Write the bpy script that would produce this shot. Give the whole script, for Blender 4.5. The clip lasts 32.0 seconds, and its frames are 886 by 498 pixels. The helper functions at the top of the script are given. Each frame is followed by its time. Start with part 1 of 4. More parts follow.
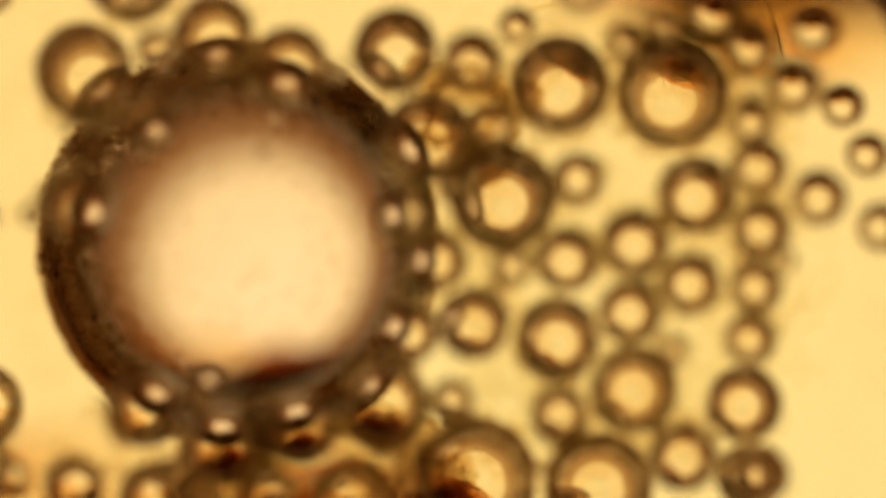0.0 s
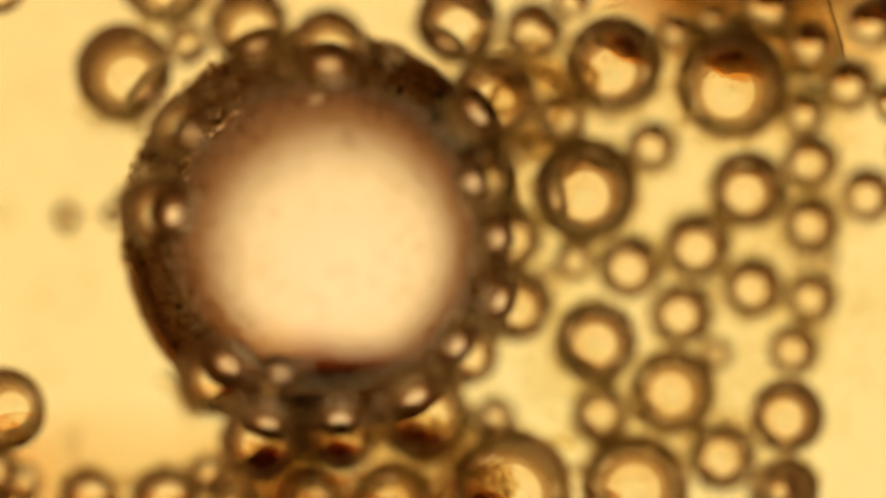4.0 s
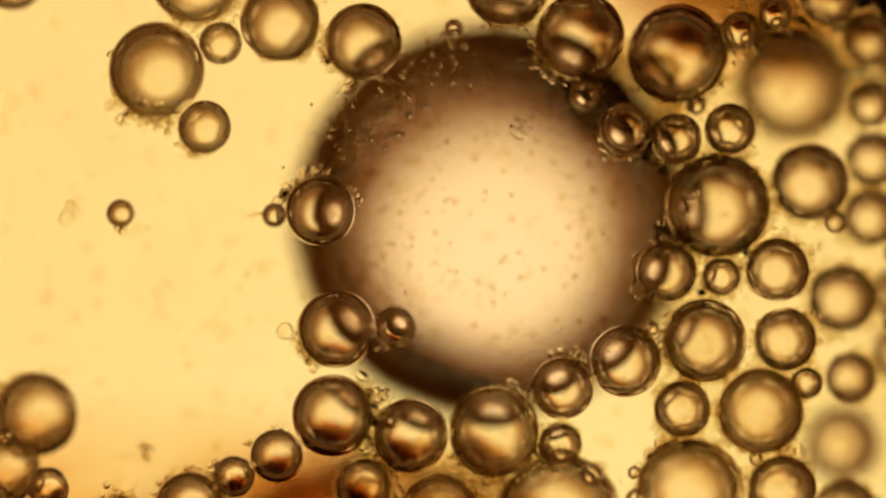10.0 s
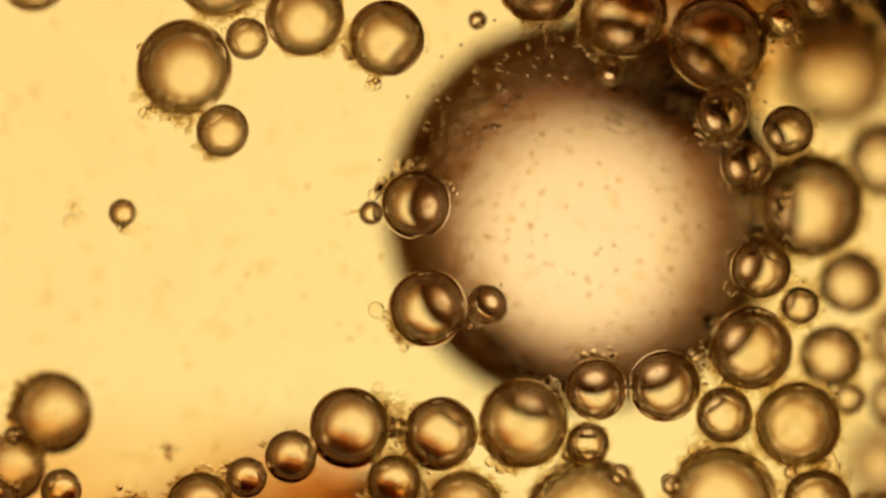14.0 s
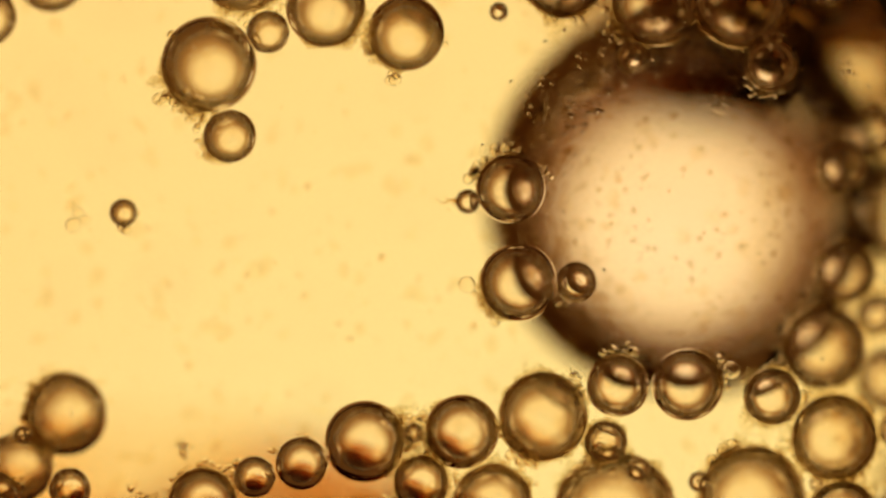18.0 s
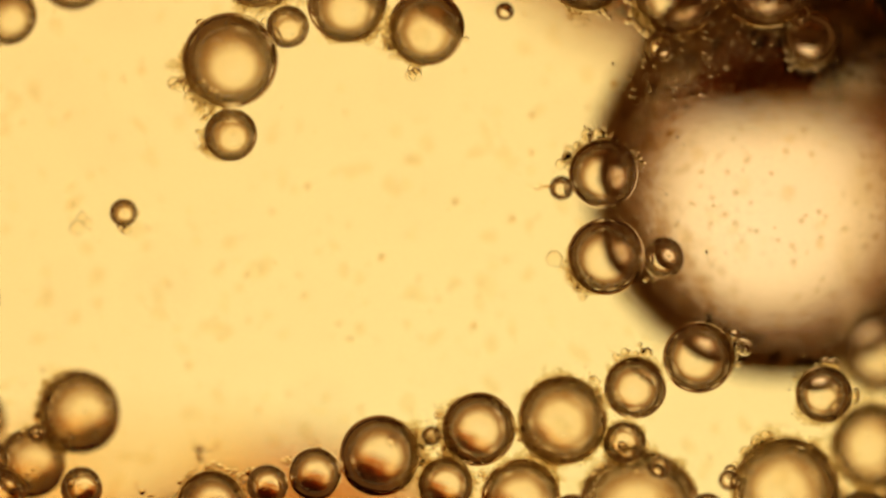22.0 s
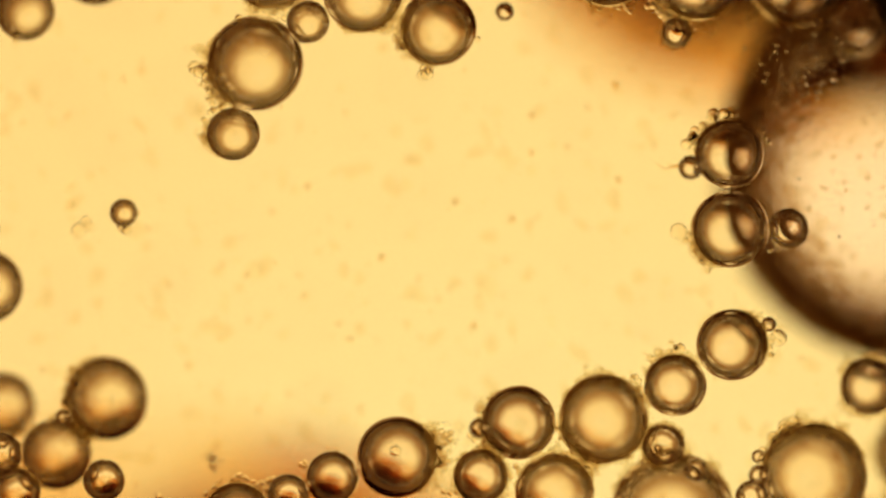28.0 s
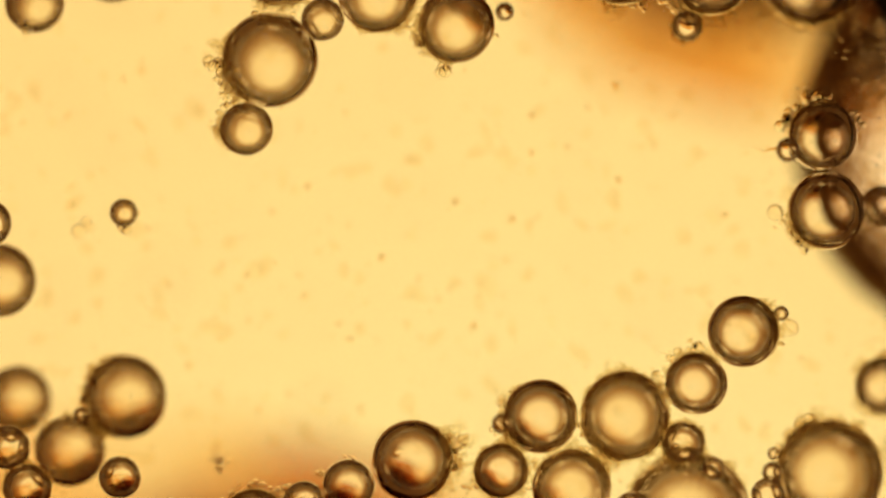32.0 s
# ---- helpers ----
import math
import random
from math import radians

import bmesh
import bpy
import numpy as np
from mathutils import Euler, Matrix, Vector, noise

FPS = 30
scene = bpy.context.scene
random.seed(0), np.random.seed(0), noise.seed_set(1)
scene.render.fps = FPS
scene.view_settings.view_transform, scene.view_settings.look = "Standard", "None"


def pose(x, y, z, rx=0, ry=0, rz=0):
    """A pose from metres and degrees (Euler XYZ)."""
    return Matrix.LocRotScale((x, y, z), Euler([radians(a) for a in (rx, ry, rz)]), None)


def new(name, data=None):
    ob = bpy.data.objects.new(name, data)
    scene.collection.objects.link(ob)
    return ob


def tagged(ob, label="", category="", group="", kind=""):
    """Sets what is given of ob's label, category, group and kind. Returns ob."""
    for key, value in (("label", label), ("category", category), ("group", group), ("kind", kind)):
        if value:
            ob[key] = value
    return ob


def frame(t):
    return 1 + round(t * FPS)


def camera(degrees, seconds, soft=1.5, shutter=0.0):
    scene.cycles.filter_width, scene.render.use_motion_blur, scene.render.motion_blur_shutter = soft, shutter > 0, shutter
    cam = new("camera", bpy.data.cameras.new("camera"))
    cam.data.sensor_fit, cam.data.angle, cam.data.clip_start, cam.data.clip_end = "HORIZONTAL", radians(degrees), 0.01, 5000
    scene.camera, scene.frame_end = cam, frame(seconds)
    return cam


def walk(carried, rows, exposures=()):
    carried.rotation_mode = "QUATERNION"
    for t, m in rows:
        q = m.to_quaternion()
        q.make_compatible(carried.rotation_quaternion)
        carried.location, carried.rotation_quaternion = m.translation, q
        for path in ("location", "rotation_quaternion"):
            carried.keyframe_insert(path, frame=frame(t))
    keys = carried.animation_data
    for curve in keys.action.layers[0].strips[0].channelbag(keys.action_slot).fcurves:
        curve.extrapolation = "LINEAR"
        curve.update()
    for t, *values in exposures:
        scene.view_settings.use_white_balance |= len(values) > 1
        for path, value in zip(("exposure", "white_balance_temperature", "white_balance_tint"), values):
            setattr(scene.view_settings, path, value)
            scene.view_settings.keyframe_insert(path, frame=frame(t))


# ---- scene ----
# A drop of amber liquid between two glasses, full of air bubbles that press up against the cover glass (z = 0).
# The lens looks straight down from a hand's width; at first it is focused deep, then racked up to the small bubbles.
MM = 0.001
EYE = 0.12
cam = camera(2 * math.degrees(math.atan(7.84 * MM / EYE)), 32.0, soft=2.3)
cam.data.dof.use_dof = True
cam.data.dof.focus_distance = EYE + 0.55 * MM
cam.data.dof.aperture_fstop = 12.0
walk(cam, [(0, pose(0, 0, EYE - 1.9 * MM)), (3.7, pose(0, 0, EYE - 1.9 * MM)), (5.3, pose(0, 0, EYE - 0.35 * MM)), (9, pose(0, 0, EYE)), (32, pose(0, 0, EYE))])

world = bpy.data.worlds.new("world")
scene.world = world
world.use_nodes = True
world.node_tree.nodes["Background"].inputs[0].default_value = (1.0, 0.35, 0.065, 1)
world.node_tree.nodes["Background"].inputs[1].default_value = 0.095
scene.view_settings.exposure = 0.0


# ---- materials ----
def mat(name):
    m = bpy.data.materials.new(name)
    m.use_nodes = True
    m.node_tree.nodes.clear()
    return m, m.node_tree, m.node_tree.nodes.new("ShaderNodeOutputMaterial")


def node(nt, kind, **sockets):
    n = nt.nodes.new(kind)
    for key, value in sockets.items():
        n.inputs[key.replace("_", " ")].default_value = value
    return n


def ramp(nt, source, stops):
    r = nt.nodes.new("ShaderNodeValToRGB")
    r.color_ramp.interpolation = "EASE"
    while len(r.color_ramp.elements) < len(stops):
        r.color_ramp.elements.new(0.5)
    for e, (p, c) in zip(r.color_ramp.elements, stops):
        e.position, e.color = p, (*c, 1)
    nt.links.new(source, r.inputs[0])
    return r


def gas_material(name, ior, tint, grime=0.0, rough=0.0, film=0.0):
    """A clear body seen in the liquid; ior is relative to the liquid. grime: dirt that clings to its wall in patches; film: its thinnest share."""
    m, nt, out = mat(name)
    g = node(nt, "ShaderNodeBsdfRefraction", IOR=ior, Roughness=rough, Color=(*tint, 1))
    gloss = node(nt, "ShaderNodeBsdfGlossy", Roughness=rough, Color=(1, 1, 1, 1))
    fresnel = node(nt, "ShaderNodeFresnel", IOR=ior)
    both = nt.nodes.new("ShaderNodeMixShader")
    nt.links.new(fresnel.outputs[0], both.inputs[0])
    nt.links.new(g.outputs[0], both.inputs[1])
    nt.links.new(gloss.outputs[0], both.inputs[2])
    last = both.outputs[0]
    if grime:
        tc = nt.nodes.new("ShaderNodeTexCoord")
        info = nt.nodes.new("ShaderNodeObjectInfo")
        add = nt.nodes.new("ShaderNodeVectorMath")
        nt.links.new(tc.outputs["Object"], add.inputs[0])
        nt.links.new(info.outputs["Random"], add.inputs[1])
        n1 = node(nt, "ShaderNodeTexNoise", Scale=2600.0, Detail=5.0, Roughness=0.65)
        n2 = node(nt, "ShaderNodeTexNoise", Scale=16000.0, Detail=3.0, Roughness=0.6)
        for n in (n1, n2):
            nt.links.new(add.outputs[0], n.inputs["Vector"])
        mul = nt.nodes.new("ShaderNodeMath")
        mul.operation = "MULTIPLY"
        nt.links.new(n1.outputs[0], mul.inputs[0])
        nt.links.new(n2.outputs[0], mul.inputs[1])
        fac = ramp(nt, mul.outputs[0], [(0.28, (film,) * 3), (0.45, (grime + film,) * 3)])
        bump = node(nt, "ShaderNodeBump", Strength=0.12, Distance=4e-6)
        nt.links.new(n2.outputs[0], bump.inputs["Height"])
        for n in (g, gloss, fresnel):
            nt.links.new(bump.outputs[0], n.inputs["Normal"])
        dirt = node(nt, "ShaderNodeBsdfRefraction", IOR=0.97, Roughness=0.35, Color=(0.92, 0.77, 0.52, 1))
        mix = nt.nodes.new("ShaderNodeMixShader")
        nt.links.new(fac.outputs[0], mix.inputs[0])
        nt.links.new(both.outputs[0], mix.inputs[1])
        nt.links.new(dirt.outputs[0], mix.inputs[2])
        last = mix.outputs[0]
    nt.links.new(last, out.inputs[0])
    return m


GAS = gas_material("air_in_liquid", 0.75, (1.005, 0.988, 0.98), 0.18, 0.02, 0.055)
GAS_FILM = gas_material("air_behind_dusty_film", 0.75, (1.005, 0.988, 0.97), 0.25, 0.04, 0.13)
# the largest bubble fills the gap between the glasses: no amber liquid lies in its light
GAS_CLEAR = gas_material("air_in_place_of_liquid", 0.75, (1.03, 1.02, 1.16), 0.03, 0.0)
FROTH = gas_material("fine_froth", 0.925, (1.0, 0.98, 0.93))
SLIME = gas_material("dirty_slime", 0.9, (0.80, 0.68, 0.46), 0.0, 0.1)
FAT = gas_material("pale_fat_in_liquid", 0.945, (0.99, 0.97, 0.93))


def lamp_material():
    m, nt, out = mat("lamp_glow")
    tc = nt.nodes.new("ShaderNodeTexCoord")
    ln = nt.nodes.new("ShaderNodeVectorMath")
    ln.operation = "LENGTH"
    nt.links.new(tc.outputs["Object"], ln.inputs[0])
    mr = node(nt, "ShaderNodeMapRange")
    mr.inputs[1].default_value, mr.inputs[2].default_value = 0.0, 0.11
    nt.links.new(ln.outputs["Value"], mr.inputs[0])
    r = ramp(nt, mr.outputs[0], [(0.0, (1.12, 0.80, 0.28)), (0.115, (1.10, 0.80, 0.282)), (0.155, (1.13, 0.74, 0.244)), (0.225, (1.12, 0.743, 0.242)), (0.305, (1.07, 0.71, 0.225)), (0.375, (0.46, 0.208, 0.047)), (0.55, (0.215, 0.078, 0.015)), (1.0, (0.062, 0.017, 0.0035))])
    e = node(nt, "ShaderNodeEmission", Strength=1.0)
    nt.links.new(r.outputs[0], e.inputs[0])
    nt.links.new(e.outputs[0], out.inputs[0])
    return m


def pane_material(name):
    """Thin glass wetted by oil and liquid on its two sides: it bends no light."""
    m, nt, out = mat(name)
    t = node(nt, "ShaderNodeBsdfRefraction", IOR=1.0, Roughness=0.0, Color=(0.995, 0.995, 0.99, 1))
    g = node(nt, "ShaderNodeBsdfGlossy", Roughness=0.02, Color=(1, 1, 1, 1))
    mix = nt.nodes.new("ShaderNodeMixShader")
    mix.inputs[0].default_value = 0.01
    nt.links.new(t.outputs[0], mix.inputs[1])
    nt.links.new(g.outputs[0], mix.inputs[2])
    nt.links.new(mix.outputs[0], out.inputs[0])
    return m


def solid_material(name, colour, rough=0.6):
    m, nt, out = mat(name)
    n = node(nt, "ShaderNodeTexNoise", Scale=900.0, Detail=4.0)
    r = ramp(nt, n.outputs[0], [(0.3, tuple(c * 0.6 for c in colour)), (0.7, colour)])
    p = node(nt, "ShaderNodeBsdfPrincipled", Roughness=rough)
    nt.links.new(r.outputs[0], p.inputs["Base Color"])
    nt.links.new(p.outputs[0], out.inputs[0])
    return m


def flake_material(name, thin, thick, scale, feather=0.0):
    """Brown matter that lets a little light through, unevenly; a feathered flake thins out to nothing at its edges."""
    m, nt, out = mat(name)
    tc = nt.nodes.new("ShaderNodeTexCoord")
    n = node(nt, "ShaderNodeTexNoise", Scale=scale, Detail=4.0)
    nt.links.new(tc.outputs["Object"], n.inputs["Vector"])
    source = n.outputs[0]
    stops = [(0.35, thick), (0.68, thin)]
    if feather:
        far = nt.nodes.new("ShaderNodeVectorMath")
        far.operation = "DISTANCE"
        far.inputs[1].default_value = (0.5, 0.5, 0.5)
        nt.links.new(tc.outputs["Generated"], far.inputs[0])
        add = nt.nodes.new("ShaderNodeMath")
        add.operation = "MULTIPLY_ADD"
        add.inputs[1].default_value, add.inputs[2].default_value = 0.06, -0.03
        nt.links.new(n.outputs[0], add.inputs[0])
        total = nt.nodes.new("ShaderNodeMath")
        nt.links.new(add.outputs[0], total.inputs[0])
        nt.links.new(far.outputs["Value"], total.inputs[1])
        source = total.outputs[0]
        stops = [(0.505 - feather, thick), (0.505 - 0.45 * feather, thin), (0.51, (0.99, 0.97, 0.93))]
    r = ramp(nt, source, stops)
    t = nt.nodes.new("ShaderNodeBsdfTransparent")
    nt.links.new(r.outputs[0], t.inputs[0])
    nt.links.new(t.outputs[0], out.inputs[0])
    return m


def veil_material(name, thin, thick):
    """Cloudy slime that thins out to nothing round its edge."""
    m, nt, out = mat(name)
    tc = nt.nodes.new("ShaderNodeTexCoord")
    n = node(nt, "ShaderNodeTexNoise", Scale=900.0, Detail=5.0, Roughness=0.6)
    nt.links.new(tc.outputs["Object"], n.inputs["Vector"])
    middle = nt.nodes.new("ShaderNodeVectorMath")
    middle.operation = "MULTIPLY_ADD"
    middle.inputs[1].default_value, middle.inputs[2].default_value = (1, 1, 0), (-0.5, -0.5, 0)
    nt.links.new(tc.outputs["Generated"], middle.inputs[0])
    far = nt.nodes.new("ShaderNodeVectorMath")
    far.operation = "LENGTH"
    nt.links.new(middle.outputs[0], far.inputs[0])
    total = nt.nodes.new("ShaderNodeMath")
    total.operation = "MULTIPLY_ADD"
    total.inputs[1].default_value = 0.5
    nt.links.new(n.outputs[0], total.inputs[0])
    nt.links.new(far.outputs["Value"], total.inputs[2])
    r = ramp(nt, total.outputs[0], [(0.20, (0.985, 0.975, 0.95)), (0.42, thin), (0.56, thick), (0.66, thin), (0.72, (1, 1, 1))])
    t = nt.nodes.new("ShaderNodeBsdfTransparent")
    nt.links.new(r.outputs[0], t.inputs[0])
    nt.links.new(t.outputs[0], out.inputs[0])
    return m


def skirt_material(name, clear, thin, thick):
    """Grainy golden froth too fine to tell apart, in dark tints a painted rim shade; the attribute "reach" runs from 0
    at the bubble's waist to 1 at the skirt's edges.
    """
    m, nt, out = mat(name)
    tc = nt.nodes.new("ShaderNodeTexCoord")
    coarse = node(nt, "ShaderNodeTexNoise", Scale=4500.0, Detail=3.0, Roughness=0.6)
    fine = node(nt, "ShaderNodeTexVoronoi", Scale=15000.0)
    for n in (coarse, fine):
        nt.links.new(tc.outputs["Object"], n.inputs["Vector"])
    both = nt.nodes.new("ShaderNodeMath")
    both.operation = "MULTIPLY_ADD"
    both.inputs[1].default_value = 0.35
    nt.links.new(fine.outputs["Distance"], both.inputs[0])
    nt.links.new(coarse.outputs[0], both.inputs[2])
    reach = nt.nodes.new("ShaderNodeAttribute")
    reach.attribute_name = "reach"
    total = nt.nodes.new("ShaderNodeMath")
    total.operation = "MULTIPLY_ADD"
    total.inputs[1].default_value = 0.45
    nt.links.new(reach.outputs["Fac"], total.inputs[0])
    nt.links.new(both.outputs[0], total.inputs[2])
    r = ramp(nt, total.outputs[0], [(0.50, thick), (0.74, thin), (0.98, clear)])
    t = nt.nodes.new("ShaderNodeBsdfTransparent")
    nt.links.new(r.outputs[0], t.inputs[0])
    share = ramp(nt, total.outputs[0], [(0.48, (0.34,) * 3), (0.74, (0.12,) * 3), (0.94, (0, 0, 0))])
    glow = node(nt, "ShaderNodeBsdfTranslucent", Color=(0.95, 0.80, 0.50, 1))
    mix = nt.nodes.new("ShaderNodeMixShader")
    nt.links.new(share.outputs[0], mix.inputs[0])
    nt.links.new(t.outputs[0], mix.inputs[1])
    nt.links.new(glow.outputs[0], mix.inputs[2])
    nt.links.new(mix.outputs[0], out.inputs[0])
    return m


SKIRT = skirt_material("golden_froth_skirt", (1, 1, 1), (0.955, 0.91, 0.80), (0.84, 0.72, 0.50))
# dark tints: brown slime plus shade painted onto the largest bubble's rim
SKIRT_SHADE = skirt_material("brown_slime_and_shade", (1, 1, 1), (0.81, 0.69, 0.49), (0.58, 0.44, 0.27))
GLASS = pane_material("thin_glass")
VEIL_DARK = veil_material("dark_brown_slime", (0.87, 0.78, 0.61), (0.52, 0.39, 0.23))
VEIL = veil_material("cloudy_slime", (0.99, 0.98, 0.955), (0.955, 0.92, 0.84))
BLACK = solid_material("black_metal", (0.012, 0.009, 0.006))
BROWN = solid_material("brown_lacquer", (0.10, 0.05, 0.018))
DUST = flake_material("brown_dust", (0.95, 0.86, 0.68), (0.82, 0.66, 0.43), 9000.0)
SILT = flake_material("pale_silt", (0.96, 0.91, 0.80), (0.88, 0.78, 0.60), 9000.0)
GRIT = flake_material("brown_grit", (0.72, 0.50, 0.26), (0.45, 0.24, 0.09), 5000.0)
GRAIN = flake_material("pale_grain", (0.97, 0.955, 0.92), (0.90, 0.86, 0.79), 6000.0)
STAIN = flake_material("faint_stain", (0.996, 0.99, 0.97), (0.975, 0.95, 0.90), 3000.0)
RUST = flake_material("thin_rusty_sediment", (0.90, 0.66, 0.36), (0.70, 0.40, 0.15), 300.0, 0.14)
RUST_RED = flake_material("reddish_sediment", (0.64, 0.32, 0.12), (0.20, 0.045, 0.01), 250.0, 0.14)
RUST_DARK = flake_material("dark_rusty_sediment", (0.50, 0.17, 0.035), (0.13, 0.018, 0.004), 200.0, 0.055)
SEDIMENT = flake_material("dark_brown_sediment", (0.40, 0.18, 0.045), (0.04, 0.014, 0.003), 200.0, 0.05)


# ---- mesh helpers ----
def linked(name, bm, material, parent=None, smooth=True):
    me = bpy.data.meshes.new(name)
    for f in bm.faces:
        f.smooth = smooth
    bm.to_mesh(me)
    bm.free()
    me.materials.append(material)
    ob = new(name, me)
    ob.parent = parent
    return ob


def part(name, bm, material, parent, label=""):
    return tagged(linked(name, bm, material, parent), label)


def unit_ball(level):
    bm = bmesh.new()
    bmesh.ops.create_icosphere(bm, subdivisions=level, radius=1.0)
    bm.verts.ensure_lookup_table()
    verts = np.array([v.co[:] for v in bm.verts])
    faces = np.array([[v.index for v in f.verts] for f in bm.faces])
    bm.free()
    return verts, faces


BALLS = {1: unit_ball(1), 2: unit_ball(2)}


def balls(name, spots, level, material, parent, label):
    """Many little balls (x, y, z, radius in mm) joined into one mesh."""
    verts, faces = BALLS[level]
    spots = np.array(spots)
    allv = (spots[:, None, :3] + verts[None] * spots[:, None, 3:]) * MM
    allf = faces[None] + (np.arange(len(spots)) * len(verts))[:, None, None]
    me = bpy.data.meshes.new(name)
    me.from_pydata(allv.reshape(-1, 3).tolist(), [], allf.reshape(-1, 3).tolist())
    me.polygons.foreach_set("use_smooth", [True] * len(me.polygons))
    me.materials.append(material)
    ob = tagged(new(name, me), label)
    ob.parent = parent
    ob["kind"] = "stuff"
    return ob


# ---- the setting: lamp below, two glasses, stop above ----
bm = bmesh.new()
bmesh.ops.create_circle(bm, cap_ends=True, segments=96, radius=0.11)
lamp = linked("lamp_plate", bm, lamp_material())
lamp.location = (2.2 * MM, -11.5 * MM, -0.09)
tagged(lamp, "round frosted lamp plate glowing warm amber from below", "lamp", kind="structure")

bm = bmesh.new()
bmesh.ops.create_cone(bm, cap_ends=False, segments=96, radius1=0.1105, radius2=0.1105, depth=0.0235)
bmesh.ops.solidify(bm, geom=bm.faces[:], thickness=0.002)
wall = linked("lamp_housing_wall", bm, BROWN)
wall.location = (2.2 * MM, -11.5 * MM, -0.0785)
tagged(wall, "round brown-lacquered wall of the lamp housing", "housing", kind="structure")


def pane(name, z0, z1, half, label):
    bm = bmesh.new()
    bmesh.ops.create_cube(bm, size=1.0)
    bmesh.ops.scale(bm, vec=(2 * half, 1.5 * half, z1 - z0), verts=bm.verts[:])
    ob = linked(name, bm, GLASS, smooth=False)
    ob.location = (0, 0, (z0 + z1) / 2)
    return tagged(ob, label, "glass", kind="structure")


pane("slide_glass", -0.0084, -0.0078, 0.025, "clear glass slide under the amber liquid, specked with dust")
pane("cover_glass", 0.00001, 0.00018, 0.025, "thin clear cover glass over the bubbles, specked with dust")

bm = bmesh.new()
bmesh.ops.create_circle(bm, segments=160, radius=0.00932)
inner = bm.edges[:]
ring = bmesh.ops.extrude_edge_only(bm, edges=inner)
outer = [v for v in ring["geom"] if isinstance(v, bmesh.types.BMVert)]
bmesh.ops.scale(bm, vec=(2.6, 2.6, 1), verts=outer)
bmesh.ops.solidify(bm, geom=bm.faces[:], thickness=0.0002)
stop = linked("field_stop_ring", bm, BLACK, smooth=False)
stop.location = (-0.00044, -0.00039, 0.0005)
tagged(stop, "black metal ring that bounds the round view", "ring", kind="structure")


# ---- sediment under the drop ----
def flake(name, x, y, wide, high, z, seed, material, label):
    """A thick crumbly flake with an uneven outline."""
    rnd = random.Random(seed)
    bm = bmesh.new()
    bmesh.ops.create_icosphere(bm, subdivisions=5, radius=1.0)
    shift = Vector((rnd.uniform(-9, 9), rnd.uniform(-9, 9), rnd.uniform(-9, 9)))
    for v in bm.verts:
        n = v.co.normalized()
        k = 1 + 0.16 * noise.noise(n * 1.6 + shift) + 0.06 * noise.noise(n * 5 + shift) + 0.03 * noise.noise(n * 14 + shift)
        v.co = Vector((n.x * wide * k, n.y * high * k, n.z * 0.35 * k)) * MM
    ob = linked(name, bm, material)
    ob.location = (x * MM, y * MM, z * MM)
    return tagged(ob, label, "sediment")


mass = flake("sediment_mass", 7.7, 15.0, 11.6, 12.2, -9.6, 12, SEDIMENT, "dark brown crumbly mass of sediment under the drop")
high_film = flake("sediment_film", 6.4, 6.2, 4.6, 3.4, -9.0, 11, RUST, "thin rusty-brown sediment film under the drop")
flake("sediment_film", -8.8, -7.7, 4.6, 3.7, -8.7, 52, RUST, "thin rusty-brown sediment film under the drop")
dark_mass = flake("sediment_mass", -5.3, -17.9, 8.2, 12.0, -9.6, 25, RUST_DARK, "dark rusty-brown crumbly mass of sediment under the drop")
flake("sediment_film", -5.8, -8.5, 9.5, 5.3, -9.0, 31, RUST, "thin rusty-brown sediment film under the drop")
film = flake("sediment_film", -2.7, -6.0, 2.9, 2.2, -8.6, 44, RUST_RED, "reddish-brown sediment film under the drop")


def slime_cloud(wide, high, z, seed, material, label):
    """A flat uneven sheet of cloudy slime that hangs below the crowd of bubbles."""
    rnd = random.Random(seed)
    shift = Vector((rnd.uniform(-9, 9), rnd.uniform(-9, 9), rnd.uniform(-9, 9)))
    bm = bmesh.new()
    bmesh.ops.create_icosphere(bm, subdivisions=4, radius=1.0)
    for v in bm.verts:
        k = 1 + 0.25 * noise.noise(v.co * 1.5 + shift) + 0.08 * noise.noise(v.co * 6 + shift)
        v.co = Vector((v.co.x * wide * k, v.co.y * high * k, v.co.z * 0.1)) * MM
    ob = linked("slime_cloud", bm, material)
    ob.location.z = z * MM
    return tagged(ob, label, "slime")


cloud = slime_cloud(3.9, 5.6, -2.35, 8, VEIL, "cloudy olive-brown sheet of slime hanging below the crowded bubbles")
dark_cloud = slime_cloud(3.0, 1.5, -2.6, 15, VEIL_DARK, "dark brown clot of slime below a row of bubbles")
high_cloud = slime_cloud(1.25, 1.1, -2.6, 21, VEIL_DARK, "dark brown clot of slime beside the largest bubble")


